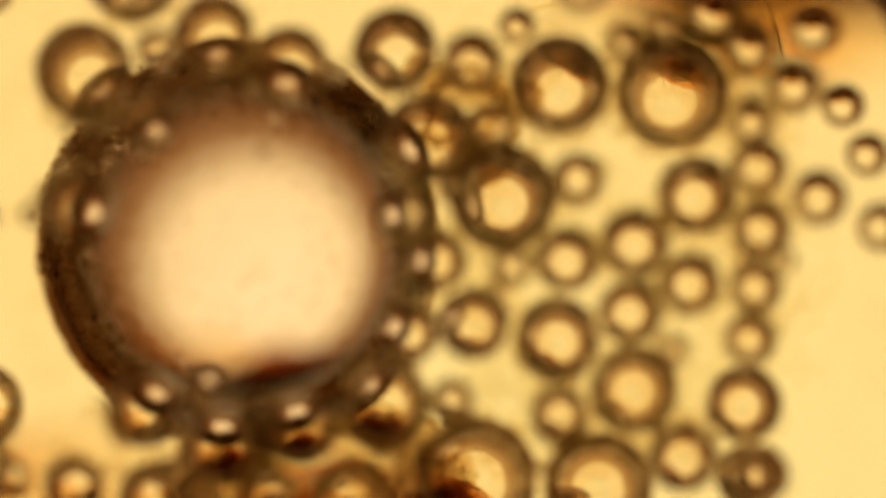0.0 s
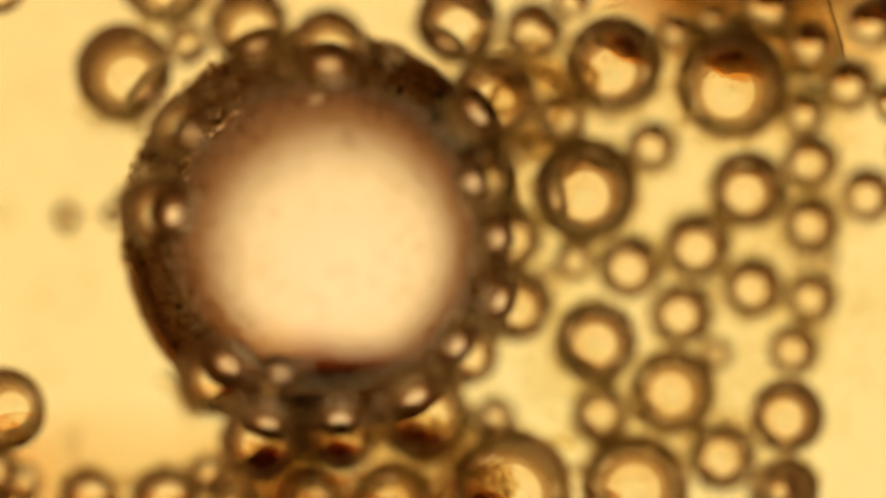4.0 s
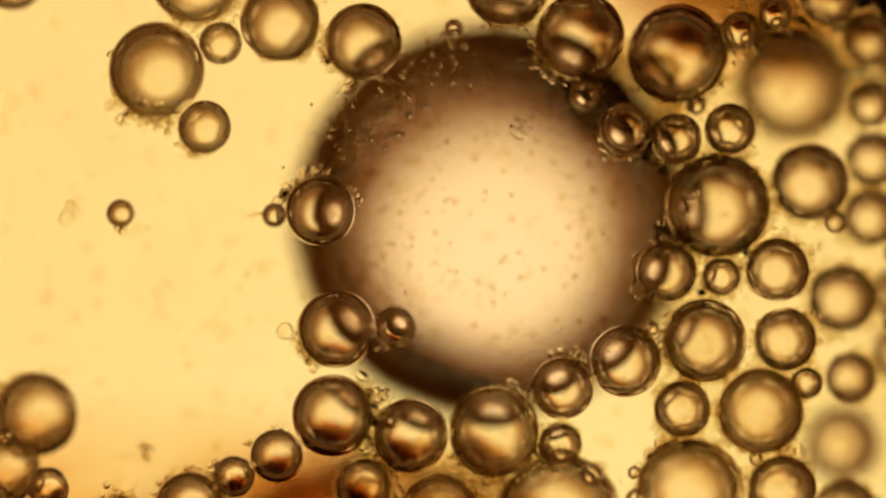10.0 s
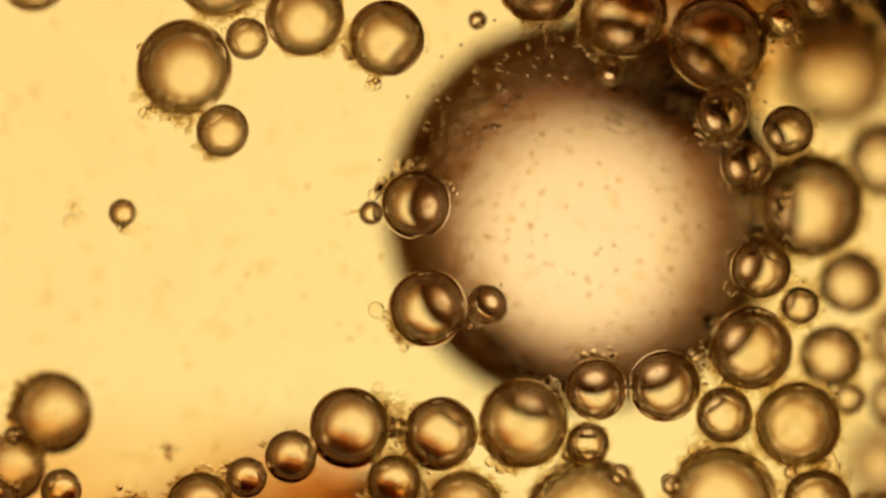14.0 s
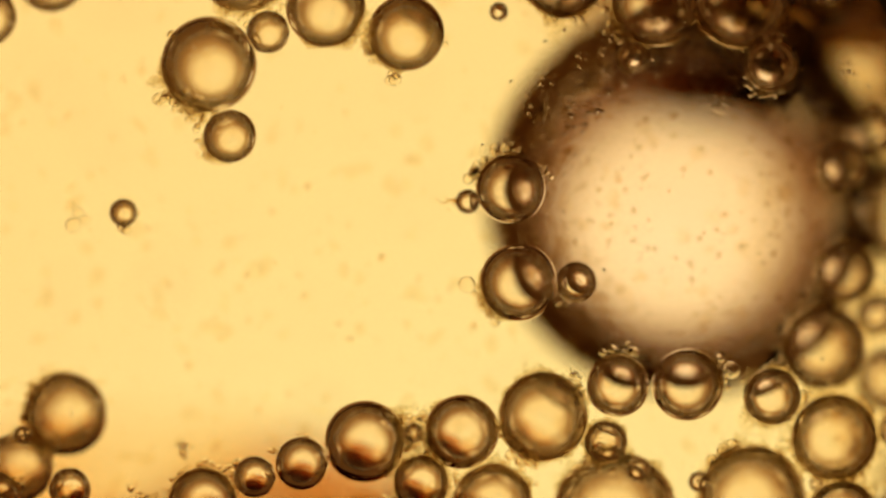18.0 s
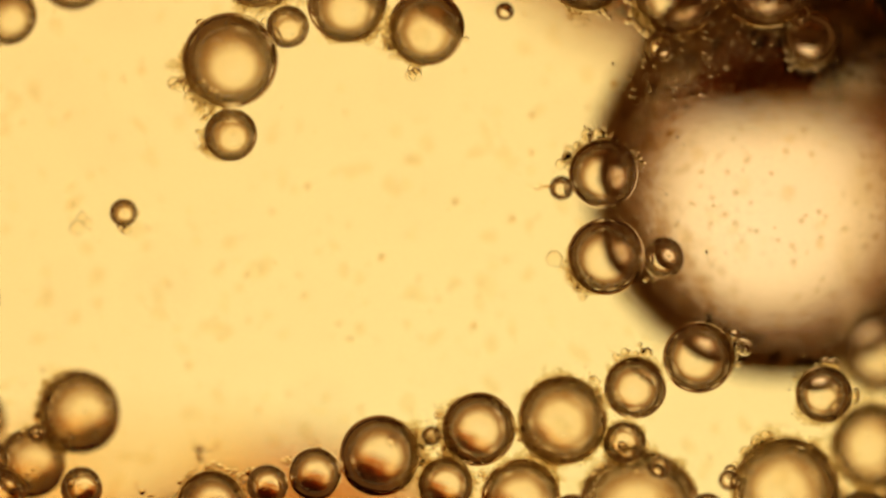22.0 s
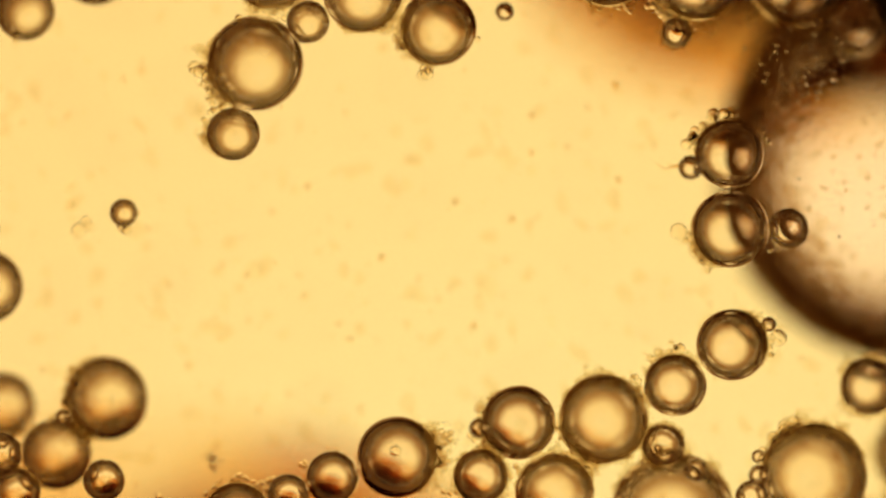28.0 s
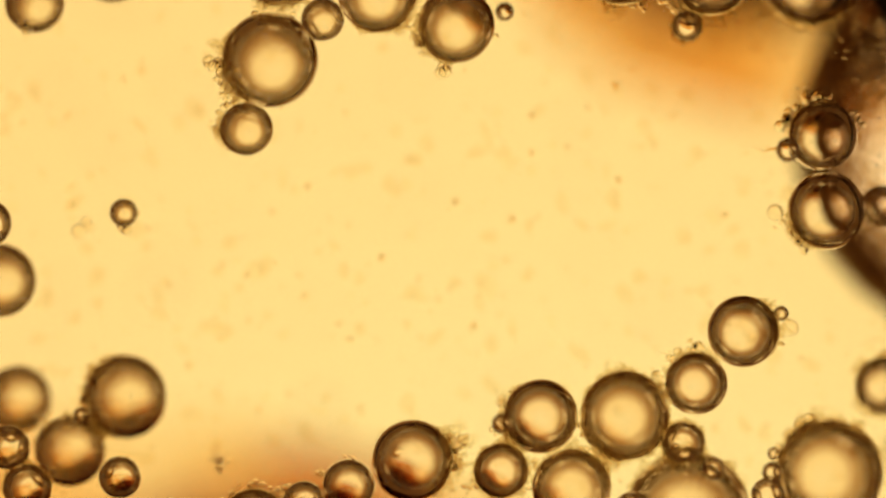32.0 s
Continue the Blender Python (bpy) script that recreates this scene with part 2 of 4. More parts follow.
def specks(name, z, count, spread, sizes, seed, fixed, material, label):
    """Tiny crumbs of dust that lie on a glass."""
    rnd = random.Random(seed)
    base, faces = BALLS[1]
    verts, tris = [], []
    spots = list(fixed) + [(rnd.uniform(-spread, spread), rnd.uniform(-0.6 * spread, 0.6 * spread), rnd.uniform(*sizes)) for _ in range(count)]
    for x, y, r in spots:
        turn, a, b = rnd.uniform(0, 3.14), rnd.uniform(0.6, 1.4), rnd.uniform(0.5, 1.0)
        tris += (faces + len(verts)).tolist()
        for c in base:
            k = rnd.uniform(0.8, 1.2) * r
            px, py = c[0] * a * k, c[1] * b * k
            verts.append(((x + px * math.cos(turn) - py * math.sin(turn)) * MM, (y + px * math.sin(turn) + py * math.cos(turn)) * MM, 0.2 * k * c[2] * MM))
    me = bpy.data.meshes.new(name)
    me.from_pydata(verts, [], tris)
    me.materials.append(material)
    ob = new(name, me)
    ob.location.z = z * MM
    return tagged(ob, label, "dust", kind="stuff")


specks("cover_dust", 0.195, 340, 8.6, (0.014, 0.042), 3, [(0.54, -1.36, 0.070), (3.10, 1.23, 0.060), (4.98, 0.61, 0.060), (1.58, 2.36, 0.060), (3.05, 2.91, 0.070), (-0.64, 1.54, 0.060), (-1.64, -1.59, 0.060), (-0.39, -1.56, 0.050), (-3.48, -0.46, 0.050), (0.21, 0.83, 0.060), (1.21, 0.53, 0.060), (-2.44, -0.82, 0.060), (-3.90, -0.27, 0.050), (-4.85, -0.64, 0.050), (-1.09, -0.14, 0.050), (-0.09, -0.89, 0.050), (-1.84, -1.31, 0.050), (2.56, 2.51, 0.050), (3.35, 3.20, 0.050), (4.05, 2.36, 0.050), (1.11, -0.19, 0.060), (-0.42, -0.51, 0.050), (-6.63, 2.36, 0.060), (-2.39, 1.11, 0.060), (1.56, 1.71, 0.060), (-1.44, -2.89, 0.050)], DUST, "fine brown dust specks scattered on the cover glass")
specks("cover_stains", 0.215, 420, 8.6, (0.06, 0.22), 9, [], STAIN, "faint yellowish dried stains on the cover glass")
specks("liquid_dust", -0.25, 280, 8.6, (0.01, 0.026), 17, [], SILT, "fine brown dust floating in the amber liquid")
specks("slide_dust", -7.77, 260, 14.0, (0.04, 0.13), 5, [], GRIT, "brown dust crumbs scattered on the glass slide")


# ---- bubbles ----
def globe(bm, r, segments, wobble=0.0, seed=0):
    bmesh.ops.create_uvsphere(bm, u_segments=segments, v_segments=segments // 2, radius=r, matrix=Matrix.Rotation(math.pi / 2, 4, "X"))
    shift = Vector((seed * 1.7, seed * 0.9, seed * 2.3))
    for v in bm.verts:
        n = v.co.normalized()
        v.co *= 1 + wobble * noise.noise(n * 1.3 + shift)


BEADS = {}


def bead(name, size, material, parent, place, label):
    """A tiny bubble or droplet that clings to a larger one; beads of one kind share a mesh."""
    if name not in BEADS:
        bm = bmesh.new()
        globe(bm, 0.1 * MM, 20, 0.06, 4)
        ob = part(name, bm, material, parent, label)
        BEADS[name] = ob.data
    else:
        ob = tagged(new(name, BEADS[name]), label)
        ob.parent = parent
    ob.location = place
    ob.scale = (size / 0.1,) * 3
    return ob


THINGS = {}
FILMED = {"c6", "a1", "a2", "a3", "a4", "a5", "a6", "a0", "l1", "c8", "m2", "m3", "m4", "b9", "e5", "e7", "e9", "d9", "b1", "q1", "q2"}


def bubble(key, r, z, clear=False, pale=False, flat=1.0, label=""):
    """flat < 1: squeezed between the glasses."""
    bm = bmesh.new()
    globe(bm, r * MM, 128 if r > 2 else 64 if r > 0.3 else 40, 0.006 if r > 2 else 0.012, len(THINGS))
    bmesh.ops.scale(bm, vec=(1, 1, flat), verts=bm.verts[:])
    ob = linked("droplet" if pale else "air_bubble", bm, FAT if pale else GAS_CLEAR if clear else GAS_FILM if key in FILMED else GAS)
    ob.location.z = z * MM
    tagged(ob, label, "droplet" if pale else "bubble", "pale droplets" if pale else "air bubbles")
    THINGS[key] = ob, r, z
    return ob


def froth(key, start, end, count, small, large, out=1.0, pale=0.2, seed=1):
    """Beads along the rim of a bubble, between two bearings in degrees, piled outwards."""
    ob, r, z = THINGS[key]
    rnd = random.Random(key + str(seed))
    level = max(-0.62 - z, -0.5 * r)
    level = min(level, 0.6 * r)
    for i in range(count):
        a = radians(rnd.uniform(start, end))
        size = rnd.uniform(small, large)
        up = level + rnd.uniform(-0.12, 0.12)
        d = math.sqrt(max(r * r - up * up, 0.2 * r * r)) + size * (0.75 + out * 1.6 * rnd.random() ** 1.6)
        is_pale = rnd.random() < pale
        bead("droplet_bead" if is_pale else "froth_bead" if size < 0.12 else "small_bubble", size, FAT if is_pale else FROTH if size < 0.12 else GAS, ob,
             Vector((d * math.cos(a), d * math.sin(a), up)) * MM, "pale droplet bead" if is_pale else "tiny clear bubble")


def crust(key, bearing, spread, rho0, rho1, count, small, large, flat=1.0, gas=False):
    """Beads that lie on the upper side of a bubble."""
    ob, r, z = THINGS[key]
    rnd = random.Random(key + "crust")
    for i in range(count):
        a = radians(rnd.gauss(bearing, spread))
        rho = rnd.uniform(rho0, rho1) * r
        size = rnd.uniform(small, large)
        bead("small_bubble" if gas else "froth_bead", size, GAS if gas else FROTH, ob, Vector((rho * math.cos(a), rho * math.sin(a), flat * math.sqrt(r * r - rho * rho) + 0.5 * size)) * MM, "tiny clear bubble")


def foam(key, start, end, count, small, large, out=1.0, rim=0.0, seed=1):
    """A fine foam of countless tiny bubbles along a bubble's rim, joined into one part. rim > 0 spreads it inwards over the upper side."""
    ob, r, z = THINGS[key]
    rnd = random.Random(key + "foam" + str(seed))
    level = min(max(-0.62 - z, -0.5 * r), 0.6 * r)
    spots = []
    tufts = [(rnd.uniform(start, end), rnd.uniform(0.2, 1.5)) for _ in range(max(2, int((end - start) / 28)))]
    for i in range(round(0.42 * count)):
        bearing, thick = rnd.choice(tufts)
        a = radians(min(max(rnd.gauss(bearing, 9), start - 6), end + 6))
        size = rnd.uniform(small, large) * 1.15
        up = level + rnd.uniform(-0.1, 0.14)
        d = math.sqrt(max(r * r - up * up, 0.2 * r * r)) + size + out * thick * 0.25 * rnd.random() ** 1.7
        if rnd.random() < rim:
            d = r * rnd.uniform(0.72, 0.96)
            up = math.sqrt(r * r - d * d) + 0.5 * size
        spots.append((d * math.cos(a), d * math.sin(a), up, size))
    return balls("froth", spots, 2, FROTH, ob, "fine amber froth of tiny bubbles")


def skirt(key, start, end, wide, seed=1, flat=1.0, deep=0.27, material=SKIRT, label="ragged skirt of fine golden froth"):
    """A ragged skirt of fine golden froth, or of painted shade, round a bubble's waist, between two bearings in
    degrees.
    """
    ob, r, z = THINGS[key]
    rnd = random.Random(key + "skirt" + str(seed))
    shift = Vector((rnd.uniform(-9, 9), rnd.uniform(-9, 9), rnd.uniform(-9, 9)))
    around, across = max(12, round((end - start) / 3.5)), 9
    full = end - start >= 360
    bm = bmesh.new()
    layer = bm.verts.layers.float.new("reach")
    rows = []
    for i in range(around + (0 if full else 1)):
        a = radians(start + (end - start) * i / around)
        way = Vector((math.cos(a), math.sin(a), 0))
        n = noise.noise(way * 2.2 * r / 0.6 + shift) + 0.5 * noise.noise(way * 7 + shift) + 0.3 * noise.noise(way * 18 + shift)
        taper = 1 if full else min(1, 4 * min(i, around - i) / around + 0.15)
        w = 1.7 * wide * max(0.15, 0.8 + 1.1 * n) * taper
        inner = 1 - (deep + 0.12 * n) * taper
        column = []
        for side in (1, -1):
            for j in range(across + 1):
                f = j / across if side > 0 else 1 - j / across
                if side < 0 and j in (0, across):
                    continue
                if f < 0.55:
                    g = f / 0.55
                    d = r * (inner + (0.99 - inner) * g)
                    up, edge = flat * math.sqrt(r * r - d * d), (1 - g) ** 1.3
                else:
                    g = (f - 0.55) / 0.45
                    d = 0.99 * r + w * g
                    up, edge = 0.14 * r * (1 - 0.4 * g), g
                v = bm.verts.new((way * (d + 0.01) + Vector((0, 0, up + 0.012 + (0.05 * (1 - edge * edge) if side > 0 else 0)))) * MM)
                v[layer] = edge
                column.append(v)
        rows.append(column)
    pairs = list(zip(rows, rows[1:])) + ([(rows[-1], rows[0])] if full else [])
    for p, q in pairs:
        for j in range(len(p)):
            bm.faces.new((p[j], p[(j + 1) % len(p)], q[(j + 1) % len(q)], q[j]))
    return part("froth_skirt" if material is SKIRT else "slime_shade_film", bm, material, ob, label)


def slime(key, bearings, rho0, rho1, deep, count, small, large, flat=1.0, seed=1):
    """A ragged collar of dirty slime, also used to darken a rim, round a bubble's waist, thickest about the given
    bearings.
    """
    ob, r, z = THINGS[key]
    rnd = random.Random(key + "slime" + str(seed))
    spots = []
    for i in range(count):
        bearing, spread = rnd.choice(bearings)
        a = radians(rnd.gauss(bearing, spread))
        d = r * (rho0 + (rho1 - rho0) * rnd.betavariate(2, 3))
        spots.append((d * math.cos(a), d * math.sin(a), rnd.uniform(-deep, deep) + 0.5, rnd.uniform(small, large)))
    return balls("slime_shade_collar", spots, 2, SLIME, ob, "ragged collar of dirty brown slime and rim shade")


def hover(key, bearings, rho0, rho1, count, small, large, deep=0.7, grain=False):
    """Tiny bubbles or grains that rose past a big bubble and hang over its shoulder, under the cover glass."""
    ob, r, z = THINGS[key]
    rnd = random.Random(key + "hover" + str(count))
    spots = []
    for i in range(count):
        bearing, spread = rnd.choice(bearings)
        a, d = radians(rnd.gauss(bearing, spread)), r * rnd.uniform(rho0, rho1)
        spots.append((d * math.cos(a), d * math.sin(a), rnd.uniform(-deep, -0.3) - z, small + (large - small) * rnd.random() ** 3))
    if grain:
        return balls("grain", spots, 1, GRAIN, ob, "tiny brown grains stuck to the wall")
    return balls("froth", spots, 2, GAS, ob, "scattered tiny bubbles over the shoulder")


def grime_specks(key, count, rho0, rho1, small, large, flat=1.0):
    """Tiny brown grains stuck to a bubble's wall, above, or below where flat is negative."""
    ob, r, z = THINGS[key]
    rnd = random.Random(key + "specks" + str(flat > 0))
    spots = []
    for i in range(count):
        a, rho, size = rnd.uniform(0, 6.283), r * math.sqrt(rnd.uniform(rho0 ** 2, rho1 ** 2)), rnd.uniform(small, large)
        spots.append((1.01 * rho * math.cos(a), 1.01 * rho * math.sin(a), 1.01 * flat * math.sqrt(r * r - rho * rho) + 0.3 * size, size))
    return balls("grain", spots, 1, GRAIN, ob, "tiny brown grains stuck to the wall")


bubble("big", 3.622, -3.9, clear=True, flat=0.83, label="very large clear bubble with broad dark rim and bright middle")
bubble("a1", 0.863, -0.883, label="large clear air bubble with dark rim and clinging froth")
bubble("a2", 0.385, -0.405, label="small clear air bubble with dark rim under the cover glass")
bubble("a3", 0.718, -0.738, label="medium-sized clear air bubble with dark rim under the cover glass")
bubble("a4", 0.686, -0.706, label="medium-sized clear air bubble with dark rim and clinging froth")
bubble("a5", 0.478, -0.498, label="small clear air bubble with dark rim and clinging froth")
bubble("a6", 0.832, -0.852, label="large clear air bubble with dark rim under the cover glass")
bubble("a0", 0.624, -1.24, label="medium-sized clear air bubble floating deep below the cover glass")
bubble("l1", 0.541, -1.01, label="medium-sized clear air bubble with dark rim and clinging froth")
bubble("a7", 0.749, -0.769, label="medium-sized clear air bubble with dark rim under the cover glass")
bubble("a8", 0.79, -0.81, label="medium-sized clear air bubble with dark rim and clinging froth")
bubble("b0", 0.884, -0.904, label="large clear air bubble with dark rim under the cover glass")
bubble("b1", 0.998, -1.17, label="large clear air bubble with dark rim under the cover glass")
bubble("b2", 0.458, -0.478, label="small clear air bubble with dark rim under the cover glass")
bubble("f7", 0.468, -0.488, label="small clear air bubble with dark rim and clinging froth")
bubble("b3", 0.458, -0.478, label="small clear air bubble with dark rim under the cover glass")
bubble("b4", 0.936, -0.956, label="large clear air bubble with dark rim under the cover glass")
bubble("b5", 0.343, -0.363, label="small clear air bubble with dark rim under the cover glass")
bubble("b6", 0.541, -0.561, label="medium-sized clear air bubble with dark rim under the cover glass")
bubble("b7", 0.645, -0.665, label="medium-sized clear air bubble with dark rim under the cover glass")
bubble("b8", 0.562, -0.582, label="medium-sized clear air bubble with dark rim and clinging froth")
bubble("b9", 0.801, -0.821, label="large clear air bubble with dark rim and clinging froth")
bubble("c0", 0.666, -0.686, label="medium-sized clear air bubble with dark rim and clinging froth")
bubble("c1", 0.728, -0.748, label="medium-sized clear air bubble with dark rim and clinging froth")
bubble("c2", 0.697, -0.717, label="medium-sized clear air bubble with dark rim and clinging froth")
bubble("c3", 0.364, -0.384, label="small clear air bubble with dark rim under the cover glass")
bubble("c4", 0.624, -0.644, label="medium-sized clear air bubble with dark rim and clinging froth")
bubble("c5", 0.218, -0.238, label="tiny clear air bubble with dark rim under the cover glass")
bubble("c6", 0.25, -0.27, label="tiny clear air bubble with dark rim under the cover glass")
bubble("c7", 0.343, -0.363, label="small clear air bubble with dark rim under the cover glass")
bubble("d0", 0.572, -0.592, label="medium-sized clear air bubble with dark rim under the cover glass")
bubble("d1", 0.603, -0.623, label="medium-sized clear air bubble with dark rim under the cover glass")
bubble("d2", 0.697, -0.717, label="medium-sized clear air bubble with dark rim under the cover glass")
bubble("d3", 0.499, -0.519, label="small clear air bubble with dark rim under the cover glass")
bubble("d4", 0.51, -0.53, label="medium-sized clear air bubble with dark rim under the cover glass")
bubble("d5", 0.541, -0.561, label="medium-sized clear air bubble with dark rim under the cover glass")
bubble("d6", 0.458, -0.478, label="small clear air bubble with dark rim under the cover glass")
bubble("d7", 0.562, -0.582, label="medium-sized clear air bubble with dark rim under the cover glass")
bubble("d8", 0.749, -0.769, label="medium-sized clear air bubble with dark rim under the cover glass")
bubble("d9", 0.77, -0.79, label="medium-sized clear air bubble with dark rim under the cover glass")
bubble("e0", 0.51, -0.53, label="medium-sized clear air bubble with dark rim under the cover glass")
bubble("e1", 0.281, -0.301, label="small clear air bubble with dark rim under the cover glass")
bubble("e2", 0.458, -0.478, label="small clear air bubble with dark rim under the cover glass")
bubble("e3", 0.686, -0.9, label="medium-sized clear air bubble that sinks below the others")
bubble("e4", 0.614, -0.634, label="medium-sized clear air bubble with dark rim under the cover glass")
bubble("e5", 0.967, -0.987, label="large clear air bubble with dark rim and clinging froth")
bubble("e6", 0.603, -1.02, label="medium-sized clear air bubble floating deep below the cover glass")
bubble("e7", 1.123, -1.14, label="large clear air bubble with dark rim under the cover glass")
bubble("e8", 0.385, -0.405, label="small clear air bubble with dark rim under the cover glass")
bubble("e9", 0.707, -0.727, label="medium-sized clear air bubble with dark rim under the cover glass")
bubble("f10", 0.489, -0.509, label="small clear air bubble with dark rim under the cover glass")
bubble("h8", 0.478, -0.698, label="small clear air bubble with dark rim under the cover glass")
bubble("h7", 0.374, -0.394, label="small clear air bubble with dark rim under the cover glass")
bubble("h10", 0.624, -0.644, label="medium-sized clear air bubble with dark rim under the cover glass")
bubble("c8", 0.749, -1.32, label="medium-sized clear air bubble with dark rim and clinging froth")
bubble("c9", 0.374, -0.394, label="small clear air bubble with dark rim under the cover glass")
bubble("m1", 0.541, -0.561, label="medium-sized clear air bubble with dark rim under the cover glass")
bubble("m2", 0.634, -1.2, label="medium-sized clear air bubble with dark rim and clinging froth")
bubble("m3", 0.603, -1.57, label="medium-sized clear air bubble floating deep below the cover glass")
bubble("m4", 0.666, -1.14, label="medium-sized clear air bubble floating deep below the cover glass")
bubble("m5", 0.416, -0.436, label="small clear air bubble with dark rim under the cover glass")
bubble("m6", 0.437, -0.457, label="small clear air bubble with dark rim under the cover glass")
bubble("m7", 0.395, -0.415, label="small clear air bubble with dark rim under the cover glass")
bubble("n1", 0.478, -0.498, label="small clear air bubble with dark rim under the cover glass")
bubble("n2", 0.499, -0.519, label="small clear air bubble with dark rim under the cover glass")
bubble("n3", 0.437, -0.457, label="small clear air bubble with dark rim under the cover glass")
bubble("n4", 0.395, -0.815, label="small clear air bubble floating deep below the cover glass")
bubble("n5", 0.395, -1.02, label="small clear air bubble floating deep below the cover glass")
bubble("n6", 0.395, -0.415, label="small clear air bubble with dark rim under the cover glass")
bubble("n7", 0.468, -0.488, label="small clear air bubble with dark rim under the cover glass")
bubble("n8", 0.312, -0.332, label="small clear air bubble with dark rim under the cover glass")
bubble("n9", 0.52, -0.54, label="medium-sized clear air bubble with dark rim under the cover glass")
bubble("n10", 0.541, -0.561, label="medium-sized clear air bubble with dark rim under the cover glass")
bubble("n11", 0.333, -0.753, label="small clear air bubble floating deep below the cover glass")
bubble("n12", 0.52, -0.54, label="medium-sized clear air bubble with dark rim under the cover glass")
bubble("n13", 0.478, -0.498, label="small clear air bubble with dark rim under the cover glass")
bubble("n14", 0.52, -0.54, label="medium-sized clear air bubble with dark rim under the cover glass")
bubble("q1", 0.52, -0.54, label="medium-sized clear air bubble with dark rim under the cover glass")
bubble("q2", 0.603, -0.923, label="medium-sized clear air bubble with dark rim under the cover glass")
bubble("q3", 0.312, -0.332, label="small clear air bubble with dark rim under the cover glass")
bubble("q4", 0.354, -0.374, label="small clear air bubble with dark rim under the cover glass")
bubble("p1", 0.166, -0.186, label="tiny clear air bubble with dark rim under the cover glass")
bubble("p2", 0.27, -0.29, label="tiny clear air bubble with dark rim under the cover glass")
bubble("p3", 0.177, -0.197, label="tiny clear air bubble with dark rim under the cover glass")
bubble("p4", 0.208, -0.228, label="tiny clear air bubble with dark rim under the cover glass")
bubble("p5", 0.208, -0.228, label="tiny clear air bubble with dark rim under the cover glass")
bubble("p6", 0.208, -0.228, label="tiny clear air bubble with dark rim under the cover glass")
bubble("p7", 0.187, -0.207, label="tiny clear air bubble with dark rim under the cover glass")
bubble("p9", 0.177, -0.197, label="tiny clear air bubble with dark rim under the cover glass")
bubble("p10", 0.156, -0.176, label="tiny clear air bubble with dark rim under the cover glass")
bubble("w1", 0.135, -0.155, pale=True, label="tiny pale fat droplet floating in amber liquid")
bubble("w2", 0.094, -0.114, pale=True, label="tiny pale fat droplet floating in amber liquid")
bubble("w3", 0.094, -0.114, pale=True, label="tiny pale fat droplet floating in amber liquid")
bubble("w4", 0.104, -0.124, pale=True, label="tiny pale fat droplet floating in amber liquid")
bubble("g0", 0.062, -0.082, label="tiny brown crumb of froth drifting in the liquid")

# slime and froth that clings to bubbles
foam("a1", -125, -58, 130, 0.025, 0.065, 0.9, 0.25)
froth("a1", -125, -75, 10, 0.05, 0.12, 0.9, 0.5)
froth("a1", 162, 170, 2, 0.05, 0.08, 0.3)
foam("a3", -50, 30, 40, 0.02, 0.05, 0.6)
foam("a4", 160, 250, 60, 0.02, 0.06, 0.6, 0.3)
froth("a4", 175, 215, 6, 0.05, 0.09, 0.5, 0.3)
froth("a4", -118, -100, 5, 0.07, 0.13, 1.0, 0.5)
froth("a4", -20, -15, 1, 0.05, 0.06, 0.2)
foam("a5", -140, -110, 25, 0.02, 0.05, 0.6)
froth("a5", -135, -110, 4, 0.05, 0.1, 0.8, 0.5)
foam("a6", -80, -30, 60, 0.02, 0.06, 0.9)
froth("c4", 80, 172, 17, 0.05, 0.12, 0.45, 0.45)
foam("c4", 8, 50, 35, 0.02, 0.05, 0.5)
froth("c2", 181, 184, 1, 0.15, 0.16, 0.6, 1.0)
foam("c2", 185, 245, 40, 0.02, 0.05, 0.4)
froth("c2", 190, 245, 8, 0.05, 0.09, 0.6, 0.6)
foam("c3", 230, 310, 14, 0.02, 0.05, 0.3, 0.4)
foam("c8", 110, 215, 90, 0.02, 0.06, 0.5, 0.5)
froth("c8", 125, 200, 9, 0.05, 0.09, 0.5, 0.3)
foam("c1", -40, 35, 90, 0.02, 0.06, 0.9)
froth("c1", -30, 35, 7, 0.05, 0.09, 0.6, 0.4)
foam("c0", 140, 230, 80, 0.02, 0.055, 0.9)
froth("c0", 150, 215, 6, 0.05, 0.08, 0.6, 0.4)
foam("b8", 40, 115, 45, 0.02, 0.05, 0.6)
froth("b8", 55, 110, 5, 0.05, 0.09, 0.6, 0.4)
foam("b9", 10, 85, 90, 0.02, 0.055, 0.5, 0.15)
foam("b9", 190, 250, 50, 0.02, 0.05, 0.6, 0.0, 2)
froth("b9", 210, 270, 5, 0.06, 0.12, 0.6, 0.7)
foam("b7", -12, 50, 30, 0.02, 0.045, 0.7)
froth("b7", 24, 26, 1, 0.13, 0.14, 0.1, 0.0)
froth("b7", 2, 6, 1, 0.15, 0.16, 0.9, 1.0)
foam("e5", 90, 180, 38, 0.03, 0.06, 0.4, 0.25)
froth("e5", 100, 165, 14, 0.06, 0.13, 0.6, 0.2)
foam("e5", 20, 75, 11, 0.03, 0.06, 0.4, 0.3, 2)
foam("e7", 40, 140, 22, 0.03, 0.07, 0.7, 0.3)
froth("e7", 80, 160, 8, 0.07, 0.13, 0.8, 0.4)
foam("e9", 20, 160, 35, 0.02, 0.05, 0.5)
foam("e8", 30, 330, 20, 0.02, 0.04, 0.3)
foam("f7", 200, 330, 85, 0.02, 0.05, 0.5)
froth("f7", 190, 260, 5, 0.04, 0.07, 0.6)
foam("b2", 180, 300, 14, 0.02, 0.04, 0.4)
foam("b3", 270, 420, 18, 0.02, 0.05, 0.6)
foam("a8", 180, 260, 90, 0.02, 0.06, 0.8, 0.3)
froth("a8", 185, 255, 9, 0.05, 0.09, 0.9)
